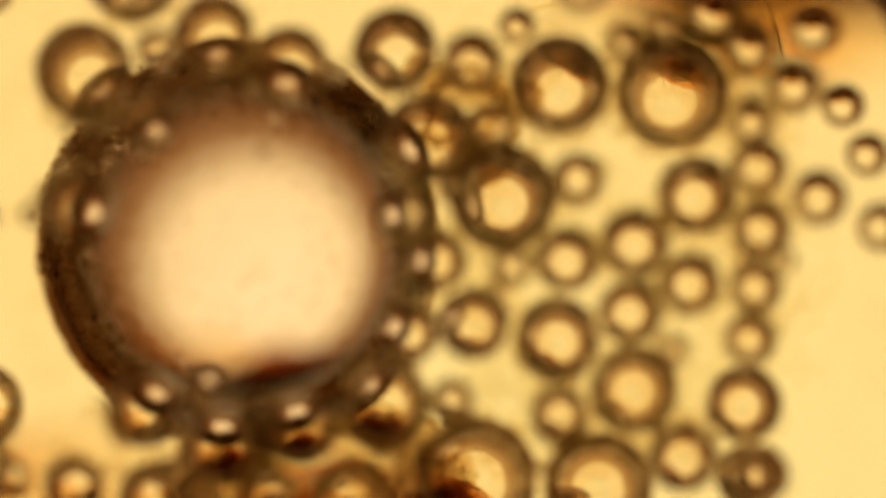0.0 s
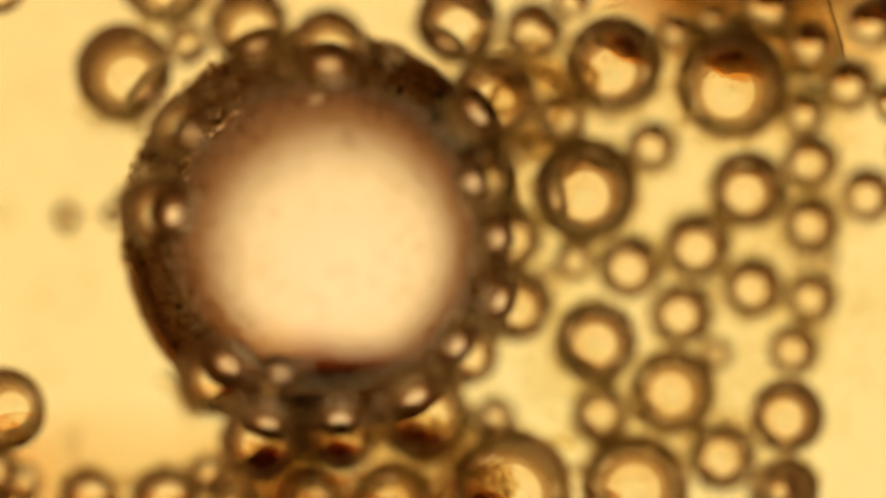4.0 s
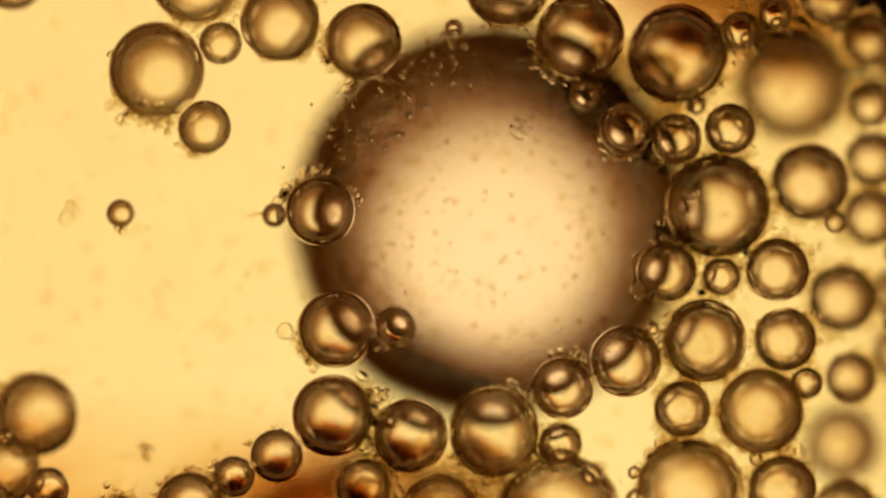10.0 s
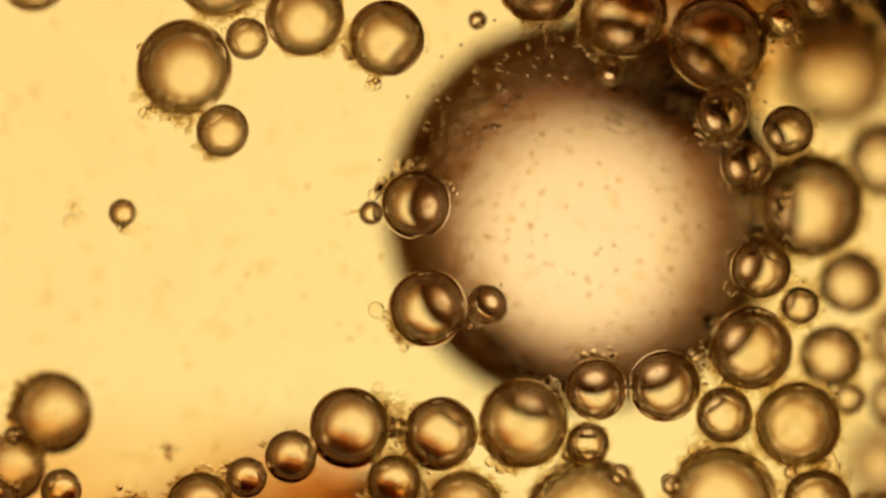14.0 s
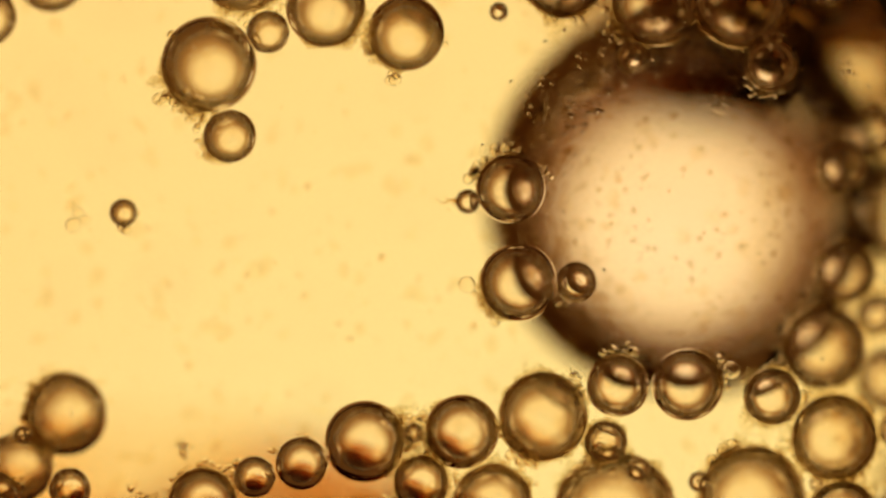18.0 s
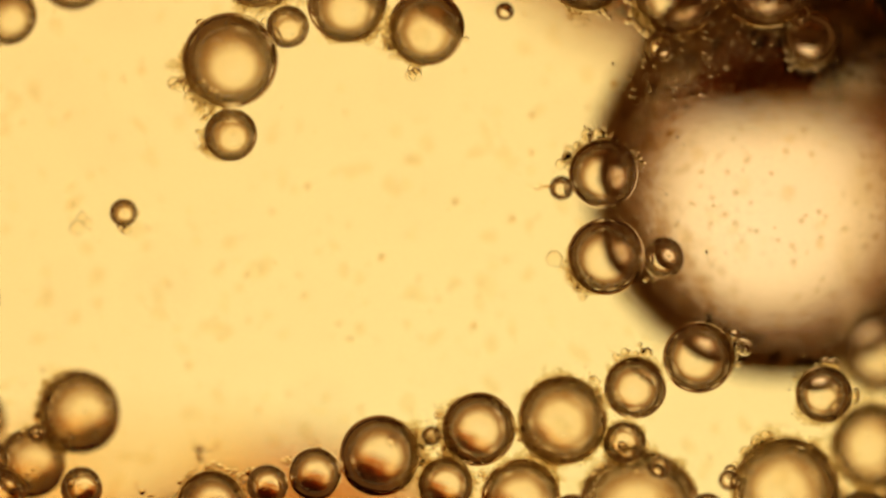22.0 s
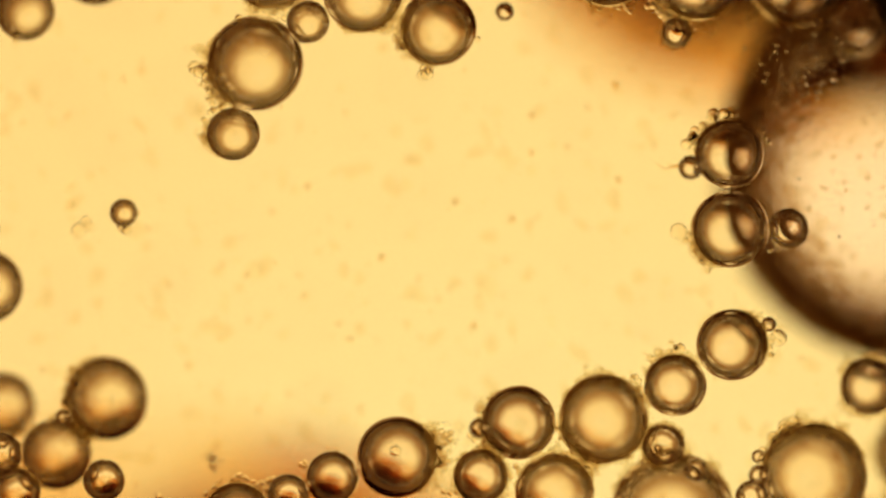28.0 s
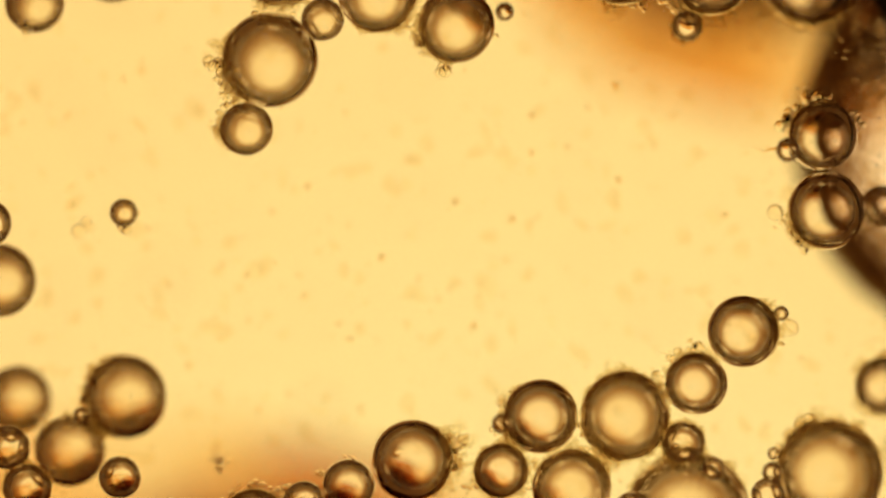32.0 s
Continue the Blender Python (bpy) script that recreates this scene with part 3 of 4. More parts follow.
foam("a7", 190, 330, 25, 0.02, 0.05, 0.7)
foam("b0", 180, 360, 32, 0.02, 0.06, 0.6)
foam("b1", 0, 360, 51, 0.02, 0.06, 0.6, 0.3)
foam("b4", 0, 360, 65, 0.02, 0.06, 0.6)
crust("b4", 182, 12, 0.5, 0.75, 16, 0.04, 0.09)
foam("b6", 60, 300, 28, 0.02, 0.05, 0.5, 0.2)
foam("d0", -30, 230, 32, 0.02, 0.05, 0.7, 0.3)
foam("d1", 0, 360, 42, 0.02, 0.06, 0.6, 0.3)
foam("d2", 150, 330, 28, 0.02, 0.05, 0.6)
froth("d2", 175, 190, 3, 0.05, 0.08, 0.4)
foam("d3", 180, 360, 18, 0.02, 0.05, 0.8)
foam("d4", 0, 360, 28, 0.02, 0.05, 0.8)
foam("d5", 0, 360, 28, 0.02, 0.05, 0.7)
foam("d6", 20, 160, 28, 0.02, 0.05, 0.7)
foam("d7", 160, 420, 28, 0.02, 0.05, 0.5)
froth("d7", -10, 45, 6, 0.05, 0.11, 0.6)
foam("d8", 90, 330, 32, 0.02, 0.05, 0.5)
foam("d9", 20, 360, 46, 0.02, 0.05, 0.5, 0.2)
froth("d9", 20, 90, 5, 0.06, 0.1, 0.5)
froth("e0", 60, 95, 4, 0.06, 0.1, 0.4)
froth("e0", -12, 10, 3, 0.05, 0.09, 0.4)
foam("e0", 40, 330, 18, 0.02, 0.05, 0.5)
foam("e2", -60, 60, 18, 0.02, 0.05, 0.7)
foam("e4", 30, 200, 32, 0.02, 0.05, 0.8)
froth("e4", 60, 170, 8, 0.06, 0.13, 0.7, 0.4)
foam("e6", 0, 180, 25, 0.02, 0.05, 0.6)
foam("c7", 0, 360, 59, 0.02, 0.06, 1.0)
foam("p2", 20, 140, 25, 0.02, 0.04, 0.5)
foam("p3", 200, 380, 20, 0.02, 0.04, 0.6)
foam("n1", 0, 360, 28, 0.02, 0.05, 0.8)
foam("n6", 0, 360, 28, 0.02, 0.05, 0.9)
foam("n7", 0, 360, 28, 0.02, 0.05, 0.9)
foam("b5", 0, 360, 28, 0.02, 0.05, 0.9)
foam("n8", 0, 360, 23, 0.02, 0.05, 0.9)
foam("h10", 20, 160, 60, 0.02, 0.05, 0.6)
foam("h8", 60, 180, 35, 0.02, 0.045, 0.5)
foam("h7", 90, 200, 30, 0.02, 0.045, 0.6)
froth("h7", 120, 150, 3, 0.05, 0.08, 0.4)
foam("f10", 0, 360, 50, 0.02, 0.05, 0.6)
foam("m2", 20, 120, 40, 0.02, 0.06, 0.6)
foam("m6", 0, 180, 50, 0.02, 0.06, 0.8)
foam("m1", 20, 160, 70, 0.02, 0.06, 0.9)
foam("l1", 200, 330, 60, 0.02, 0.05, 0.5, 0.6)
froth("c6", -115, -75, 5, 0.06, 0.1, 0.9, 0.9)
froth("c6", -20, 10, 2, 0.04, 0.06, 0.4, 0.7)
crust("big", 138, 9, 0.72, 0.95, 130, 0.03, 0.085, 0.83)
crust("big", 72, 2, 0.44, 0.50, 9, 0.02, 0.045, 0.83)
crust("big", 184, 3.5, 0.95, 0.999, 40, 0.04, 0.11, 0.83)
slime("big", [(112, 14), (140, 14), (165, 12)], 0.93, 1.015, 0.5, 240, 0.02, 0.07, 0.83)
# the next two collars are added only to darken the rim where it shades off
slime("big", [(225, 12), (250, 14), (280, 12)], 0.95, 1.01, 0.4, 60, 0.02, 0.06, 0.83, 2)
slime("big", [(20, 15), (50, 15), (75, 12), (95, 10)], 0.92, 1.015, 0.4, 90, 0.02, 0.06, 0.83, 3)
hover("big", [(150, 30), (130, 14), (215, 25), (300, 20), (40, 30)], 0.55, 1.06, 220, 0.013, 0.032)
hover("big", [(118, 9), (132, 7), (146, 6), (104, 5)], 0.60, 0.97, 210, 0.012, 0.07, 1.0)
hover("big", [(14, 10), (38, 6)], 0.88, 1.03, 55, 0.015, 0.045)
hover("big", [(75, 3)], 0.42, 0.52, 26, 0.012, 0.035)
hover("big", [(0, 180)], 0.30, 0.85, 170, 0.02, 0.08, 1.1, True)
grime_specks("big", 280, 0.1, 0.95, 0.02, 0.075, 0.83)
crust("b1", 180, 1, 0.60, 0.64, 1, 0.07, 0.08, 1.0, True)
crust("b1", -47, 1, 0.88, 0.92, 1, 0.12, 0.13, 1.0, True)
foam("g0", 0, 360, 26, 0.02, 0.05, 0.9)
froth("g0", 0, 360, 5, 0.04, 0.07, 0.9, 0.6)


for k, start, end, wide in (("a1", 195, 305, 0.16), ("a3", 230, 390, 0.14), ("a4", 150, 270, 0.10), ("a5", 200, 300, 0.10), ("a6", 230, 350, 0.18), ("c8", 90, 260, 0.13),
                            ("c4", 60, 180, 0.09), ("c2", 160, 260, 0.10), ("c1", 300, 420, 0.20), ("c0", 120, 250, 0.20), ("b8", 10, 140, 0.12), ("b9", 0, 360, 0.11),
                            ("b7", -40, 70, 0.12), ("e5", 20, 200, 0.16), ("e7", 20, 160, 0.20), ("e9", 0, 180, 0.15), ("e8", 0, 360, 0.07), ("f7", 150, 400, 0.16),
                            ("b2", 150, 330, 0.14), ("b3", 180, 420, 0.16), ("a8", 150, 330, 0.20), ("a7", 170, 350, 0.18), ("b0", 150, 400, 0.22), ("b1", 0, 360, 0.24),
                            ("b4", 0, 360, 0.16), ("b6", 0, 360, 0.15), ("d0", -60, 240, 0.18), ("d1", 0, 360, 0.20), ("d2", 120, 360, 0.16), ("d3", 150, 390, 0.18),
                            ("d4", 0, 360, 0.17), ("d5", 0, 360, 0.17), ("d6", 0, 360, 0.15), ("d7", 120, 450, 0.16), ("d8", 60, 340, 0.16), ("d9", 0, 360, 0.14),
                            ("e0", 30, 340, 0.12), ("e1", 0, 360, 0.08), ("e2", -90, 130, 0.15), ("e4", 0, 220, 0.18), ("e6", 0, 200, 0.16), ("c7", 0, 360, 0.18),
                            ("n1", 0, 360, 0.18), ("n6", 0, 360, 0.20), ("n7", 0, 360, 0.20), ("n9", 0, 360, 0.16), ("b5", 0, 360, 0.18), ("n8", 0, 360, 0.15),
                            ("n10", 180, 400, 0.18), ("h10", 0, 180, 0.14), ("f10", 0, 360, 0.10), ("m2", 0, 180, 0.14), ("m6", 0, 200, 0.12), ("m1", 0, 180, 0.15), ("p2", 0, 360, 0.06)):
    skirt(k, start, end, wide)
# both films put the shade of the largest bubble's rim into their tint
skirt("big", 0, 360, 0.03, flat=0.83)
skirt("big", 15, 285, 0.03, 2, 0.83, 0.54, SKIRT_SHADE, "brown slime and painted shade over the shoulder")


def fibre(key, bearing, length, seed):
    """A limp thread of slime that trails from a bubble."""
    ob, r, z = THINGS[key]
    rnd = random.Random(seed)
    bm = bmesh.new()
    steps, ring = 14, []
    for i in range(steps):
        f = i / (steps - 1)
        d = r * 0.95 + length * f
        c = Vector((-d, 0.10 * length * math.sin(7 * f + seed) * (0.3 + f), 0.0))
        c.rotate(Euler((0, 0, radians(bearing - 180))))
        w = 0.02 * (1.15 - f) * rnd.uniform(0.6, 1.4)
        ring.append([bm.verts.new((c + Vector((w * math.cos(k * 1.05) * 0.4, w * math.sin(k * 1.05), 0.4 * w * math.cos(k * 1.05)))) * MM) for k in range(6)])
    for a, b in zip(ring, ring[1:]):
        for k in range(6):
            bm.faces.new((a[k], a[(k + 1) % 6], b[(k + 1) % 6], b[k]))
    part("fibre", bm, DUST, ob, "limp brownish thread")


fibre("c5", 178, 0.42, 1)
fibre("c5", 172, 0.25, 2)
fibre("b8", 110, 0.3, 3)
fibre("f7", 195, 0.3, 4)


def track(key, *rows):
    """Keys a bubble: seconds, x and y in mm, and its turn in degrees. From the seventh second on, bubbles near the
    right edge are sunk out of focus, which stands in for the hazy glare at the edge of the lens's field."""
    ob, r, z = THINGS[key]
    poses = []
    for t, x, y, *turn in rows:
        late = key in ("c2", "c3", "c4", "c5", "e0", "b7")
        near = min(max((t - 6) / 5, 0), 1) * min(max(x - (6.9 if late else 5.9 if y > -3 else 6.7), 0), 2.6)
        down = 0 if key == "big" else 0.75 * near + (1.3 * min(max((t - 6) / 4, 0), 1) if key == "b1" else 2.2 * min(max((t - 6) / 5, 0), 1) if key == "e3" else 0)
        poses.append((t, pose(x * (1 + down / 121) * MM, y * (1 + down / 121) * MM, (z - down) * MM, 0, 0, turn[0] if turn else 0)))
    walk(ob, poses)


def motions():
    track("big", (0, -3.657, 0.092), (3, -2.638, 0.233), (6, -1.060, 0.391), (8, -0.041, 0.443), (11, 1.312, 0.537), (14, 2.582, 0.640), (17, 3.964, 0.857), (19, 4.863, 0.970), (21, 5.762, 1.135), (23, 6.691, 1.302), (25, 7.456, 1.365), (28, 8.592, 1.499), (30, 9.356, 1.664), (32, 10.016, 1.912))
    track("a1", (0, -6.306, 3.132, 10), (3, -5.741, 3.114, 5), (6, -5.456, 3.165, 0), (8, -5.309, 3.183, -1.71429), (11, -4.976, 3.193, -4.28571), (14, -4.604, 3.234, -9.5), (17, -4.271, 3.264, -20), (19, -4.07, 3.304, -27), (21, -3.868, 3.344, -33.2222), (23, -3.717, 3.365, -39.4444), (25, -3.536, 3.355, -45.6667), (28, -3.344, 3.304, -55), (30, -3.203, 3.294, -56), (32, -3.083, 3.365, -57))
    track("a2", (0, -4.996, 3.486), (3, -4.583, 3.565), (6, -4.304, 3.623), (8, -4.154, 3.632), (11, -3.833, 3.672), (14, -3.482, 3.733), (17, -3.201, 3.823), (19, -3.01, 3.883), (21, -2.83, 3.933), (23, -2.679, 3.953), (25, -2.508, 3.983), (28, -2.398, 4.034), (30, -2.278, 4.054), (32, -2.137, 4.074))
    track("a3", (0, -4.020, 3.773), (3, -3.525, 3.891), (6, -3.262, 4.005), (8, -3.099, 4.015), (11, -2.797, 4.075), (14, -2.465, 4.135), (17, -2.183, 4.256), (19, -1.992, 4.326), (21, -1.791, 4.357), (23, -1.64, 4.397), (25, -1.519, 4.427), (28, -1.429, 4.558), (30, -1.328, 4.608), (32, -1.167, 4.558))
    track("a4", (0, -2.693, 3.228), (3, -2.139, 3.495), (6, -1.816, 3.632), (8, -1.619, 3.631), (11, -1.328, 3.732), (14, -1.016, 3.752), (17, -0.744, 3.812), (19, -0.573, 3.863), (21, -0.382, 3.903), (23, -0.221, 3.953), (25, -0.091, 3.963), (28, -0.091, 3.933), (30, 0.02, 3.943), (32, 0.231, 3.983))
    track("a5", (0, -5.159, 2.233, 20), (3, -4.634, 2.165, 13.3333), (6, -4.578, 2.164, 6.66667), (8, -4.408, 2.189, 2.22222), (11, -4.157, 2.149, -2), (14, -3.916, 2.099, -5), (17, -3.796, 2.018, -20), (19, -3.786, 1.998, -30), (21, -3.776, 2.018, -36.6667), (23, -3.766, 2.028, -43.3333), (25, -3.745, 2.038, -50), (28, -3.725, 2.038, -60), (30, -3.605, 2.048, -62.5), (32, -3.494, 2.129, -65))
    track("a6", (0, -5.472, 4.818), (3, -4.995, 4.768), (6, -4.742, 4.812), (9, -4.502, 4.824), (11, -4.32, 4.864), (14, -3.988, 4.945), (17, -3.666, 5.015), (19, -3.515, 5.066), (23, -3.213, 5.106), (28, -3.062, 5.086), (32, -2.911, 5.146))
    track("a0", (0, -8.095, 4.684), (6, -7.801, 4.767), (11, -7.618, 4.88), (14, -7.315, 4.84), (19, -6.911, 4.84), (23, -6.507, 4.89), (28, -6.204, 4.961), (32, -5.901, 5.011))
    track("l1", (0, -10.363, 3.782), (11, -8.814, 4.044), (17, -8.209, 4.145), (19, -8.047, 4.145), (21, -7.846, 4.165), (23, -7.704, 4.165), (25, -7.583, 4.175), (28, -7.452, 4.245), (30, -7.351, 4.326), (32, -7.281, 4.387))
    track("a7", (0, -0.832, 3.497), (3, 0.060, 3.922), (6, 0.542, 4.177), (8, 0.845, 4.489), (9, 1.047, 4.64), (11, 1.218, 4.71), (14, 1.721, 4.76), (17, 2.023, 4.821), (19, 2.254, 4.891), (21, 2.476, 4.952), (23, 2.627, 4.982), (25, 2.778, 5.012), (28, 2.929, 5.062), (30, 3.08, 5.092), (32, 3.18, 5.092))
    track("a8", (0, -0.267, 1.972), (3, 0.535, 2.488), (6, 1.607, 3.042), (8, 2.054, 3.453), (9, 2.245, 3.614), (11, 2.648, 3.936), (13, 3.03, 4.087), (14, 3.212, 4.178), (17, 3.685, 4.359), (19, 3.856, 4.42), (21, 4.087, 4.54), (23, 4.218, 4.621), (25, 4.369, 4.742), (28, 4.51, 4.853), (30, 4.641, 4.903), (32, 4.742, 4.943))
    track("b0", (0, 2.042, 2.886), (3, 2.835, 3.084), (6, 3.277, 3.467), (8, 3.758, 3.436), (9, 3.99, 3.456), (11, 4.342, 3.516), (13, 4.675, 3.657), (14, 4.876, 3.688), (17, 5.199, 4.262), (19, 5.4, 4.594), (21, 5.652, 4.776), (23, 5.854, 4.846), (25, 6.106, 4.876), (28, 6.307, 4.846), (30, 6.408, 4.816), (32, 6.509, 4.866))
    track("b1", (0, 4.035, 2.744), (3, 4.881, 2.892), (6, 5.449, 2.911), (8, 5.867, 2.938), (9, 6.068, 2.938), (11, 6.422, 2.969), (13, 6.826, 3.09), (14, 7.028, 3.191), (17, 7.331, 3.342), (19, 7.553, 3.463), (21, 7.795, 3.827), (23, 8.239, 4.089), (25, 8.744, 4.251), (32, 10.259, 4.453))
    track("b2", (0, 0.850, 2.135), (3, 1.718, 2.332), (6, 2.764, 2.184), (8, 3.474, 2.098), (9, 3.905, 2.088), (11, 4.327, 1.757), (13, 4.99, 1.516), (14, 5.381, 1.486), (17, 6.636, 1.486), (19, 7.57, 1.446), (21, 8.494, 1.466), (32, 13.212, 1.516))
    track("f7", (0, -0.712, 0.653), (3, 0.217, 1.176), (6, 1.733, 1.363), (8, 2.57, 1.667), (9, 2.942, 1.868), (11, 3.574, 2.299), (13, 4.508, 2.329), (14, 4.96, 2.4), (17, 5.633, 3.072), (19, 6.034, 3.404), (21, 6.386, 3.655), (23, 6.687, 3.805), (25, 6.988, 3.926), (28, 7.39, 3.976), (30, 7.591, 4.077), (32, 7.741, 4.127))
    track("b3", (0, 2.352, 1.245), (3, 3.340, 1.611), (6, 4.146, 2.063), (8, 4.538, 2.068), (9, 4.879, 2.108), (11, 5.251, 2.138), (13, 5.743, 2.118), (14, 6.134, 2.098), (17, 7.409, 2.038), (19, 7.811, 2.259), (21, 8.594, 2.52), (32, 12.208, 2.922))
    track("b4", (0, 1.051, 0.903), (3, 2.043, 1.042), (6, 3.369, 0.976), (8, 3.941, 0.847), (9, 4.445, 0.816), (11, 5.322, 0.736), (13, 6.159, 0.766), (14, 6.562, 0.766), (17, 7.771, 0.716), (19, 8.628, 0.716), (32, 13.769, 0.514))
    track("b5", (0, 3.219, 3.613), (3, 3.909, 3.762), (6, 4.412, 3.862), (8, 4.855, 3.842), (9, 5.055, 3.872), (11, 5.477, 3.872), (13, 5.808, 4.022), (14, 6.028, 4.072), (17, 6.58, 4.423), (19, 6.981, 4.825), (32, 9.188, 6.429))
    track("b6", (0, -0.120, -0.207), (3, 0.771, 0.207), (6, 2.165, -0.010), (8, 3.044, -0.402), (9, 3.536, -0.402), (11, 4.38, -0.412), (13, 5.224, -0.372), (14, 5.646, -0.352), (17, 6.741, -0.372), (19, 7.545, -0.492), (21, 8.299, -0.593), (32, 12.719, -0.995))
    track("b7", (0, 0.534, -1.307, 30), (3, 1.010, -0.979, 26.6667), (6, 1.966, -1.254, 23.3333), (8, 2.594, -1.76, 21.1111), (9, 2.926, -1.921, 20), (11, 3.519, -2.061, 32), (13, 3.871, -2.303, 24), (14, 3.942, -2.443, 20), (17, 4.284, -2.454, 16), (19, 4.384, -2.323, 12), (21, 4.485, -2.021, 9.5), (23, 4.615, -1.88, 7), (25, 4.837, -1.76, 5.8), (28, 5.138, -1.709, 4), (30, 5.259, -1.579, 2), (32, 5.339, -1.468, 0))
    track("b8", (0, -0.633, -1.473, 0), (3, 0.130, -1.751, 0), (6, 1.032, -2.095, 0), (8, 1.568, -2.402, 0), (9, 1.849, -2.472, 0), (11, 2.371, -2.482, 0), (13, 2.673, -2.512, 0), (14, 2.723, -2.502, 1.33333), (17, 3.045, -2.452, 5.33333), (19, 3.155, -2.422, 8), (21, 3.306, -2.452, 11.7778), (23, 3.537, -2.482, 15.5556), (25, 3.768, -2.392, 19.3333), (28, 4.13, -2.422, 25), (30, 4.351, -2.422, 26.5), (32, 4.502, -2.392, 28))
    track("b9", (0, -1.050, -2.706, 30), (3, -0.535, -2.844, 29.3333), (6, 0.111, -3.164, 28.6667), (8, 0.473, -3.343, 28.2222), (9, 0.685, -3.313, 28), (11, 1.128, -3.192, 19.2), (13, 1.389, -3.131, 10.4), (14, 1.43, -3.111, 6), (17, 1.742, -2.98, 6), (19, 1.822, -3.01, 6), (21, 2.024, -3.041, 6), (23, 2.245, -3.061, 6), (25, 2.537, -3.061, 6), (28, 2.859, -3.031, 6), (30, 3.071, -3, 6), (32, 3.242, -2.97, 6))
    track("c0", (0, -2.496, -3.127), (3, -2.049, -3.227), (6, -1.314, -3.391), (8, -1.016, -3.429), (9, -0.795, -3.389), (11, -0.372, -3.289), (13, -0.091, -3.309), (14, -0.04, -3.289), (17, 0.282, -3.259), (19, 0.382, -3.238), (21, 0.543, -3.208), (23, 0.754, -3.198), (25, 1.036, -3.128), (28, 1.348, -3.088), (30, 1.549, -3.017), (32, 1.74, -2.977))
    track("c1", (0, -3.933, -3.456), (3, -3.408, -3.377), (6, -2.881, -3.463), (8, -2.506, -3.28), (9, -2.173, -2.989), (11, -1.872, -2.958), (13, -1.721, -3.139), (14, -1.66, -3.18), (17, -1.449, -3.351), (19, -1.328, -3.492), (21, -1.187, -3.633), (23, -1.067, -3.693), (25, -0.926, -3.663), (28, -0.815, -3.703), (30, -0.644, -3.763), (32, -0.543, -3.763))
    track("c2", (0, -5.207, -2.782), (3, -4.298, -2.376), (6, -3.292, -2.057), (8, -2.616, -1.801), (9, -2.294, -1.529), (11, -1.449, -1.388), (13, -0.644, -1.157), (14, -0.272, -1.046), (17, 0.925, -0.724), (19, 1.75, -0.463), (21, 2.515, -0.241), (23, 3.3, -0.03), (25, 4.114, 0.171), (28, 5.11, 0.352), (30, 6.046, 0.503), (32, 6.831, 0.684))
    track("c3", (0, -4.137, -2.409), (3, -3.229, -2.260), (6, -2.281, -2.472), (7, -1.986, -2.418), (8, -1.525, -1.766), (9, -1.234, -1.475), (11, -0.381, -1.304), (13, 0.401, -1.114), (14, 0.782, -0.993), (17, 1.956, -0.702), (19, 2.769, -0.472), (21, 3.531, -0.251), (23, 4.324, -0.06), (25, 5.136, 0.15), (28, 6.13, 0.361), (30, 7.032, 0.572), (32, 7.785, 0.762))
    track("c4", (0, -6.373, 0.723), (3, -5.404, 0.663), (6, -4.072, 0.682), (8, -3.127, 0.694), (9, -2.634, 0.714), (11, -1.759, 0.643), (13, -0.905, 0.744), (14, -0.483, 0.794), (17, 0.764, 1.015), (19, 1.639, 1.136), (21, 2.453, 1.267), (23, 3.257, 1.408), (25, 4.082, 1.548), (28, 5.087, 1.689), (30, 5.982, 1.85), (32, 6.756, 2.011))
    track("c5", (0, -7.160, 0.602), (3, -6.154, 0.592), (6, -4.878, 0.619), (8, -3.958, 0.621), (9, -3.437, 0.631), (11, -2.585, 0.571), (13, -1.713, 0.611), (14, -1.273, 0.641), (17, -0.01, 0.782), (19, 0.882, 0.902), (21, 1.693, 1.022), (23, 2.525, 1.152), (25, 3.367, 1.313), (28, 4.389, 1.443), (30, 5.331, 1.603), (32, 6.122, 1.753))
    track("c6", (0, -8.029, 0.552), (3, -6.896, 0.552), (5.5, -6.049, 0.590), (6, -5.838, 0.590), (6.5, -5.709, 0.609), (7, -5.693, 0.631), (9, -5.723, 0.631), (14, -5.683, 0.641), (23, -5.663, 0.641), (32, -5.663, 0.641))
    track("c7", (0, 1.195, -0.287), (3, 1.935, -0.187), (6, 3.131, -0.260), (8, 4.022, -0.391), (9, 4.504, -0.411), (11, 5.336, -0.622), (13, 6.018, -0.913), (14, 6.339, -1.003), (17, 7.412, -1.123), (19, 7.984, -1.194), (32, 12.197, -1.595))
    track("d0", (0, 2.167, -0.187), (3, 2.898, -0.247), (6, 4.140, -0.421), (8, 5.035, -0.291), (9, 5.517, -0.312), (11, 6.311, -0.442), (13, 6.944, -0.553), (14, 7.246, -0.613), (17, 8.2, -0.593), (32, 13.727, -0.794))
    track("d1", (0, 3.363, 0.110), (3, 4.086, 0.100), (6, 5.355, -0.141), (8, 6.292, -0.392), (9, 6.725, -0.643), (11, 7.398, -1.066), (13, 7.921, -1.397), (14, 8.202, -1.598), (32, 14.234, -2.603))
    track("d2", (0, 4.445, 0.950), (3, 5.080, 1.000), (6, 5.850, 1.154), (8, 6.126, 1.167), (9, 6.257, 1.167), (11, 6.901, 1.237), (13, 7.605, 1.449), (14, 7.887, 1.6), (17, 9.014, 1.821), (32, 14.245, 2.424))
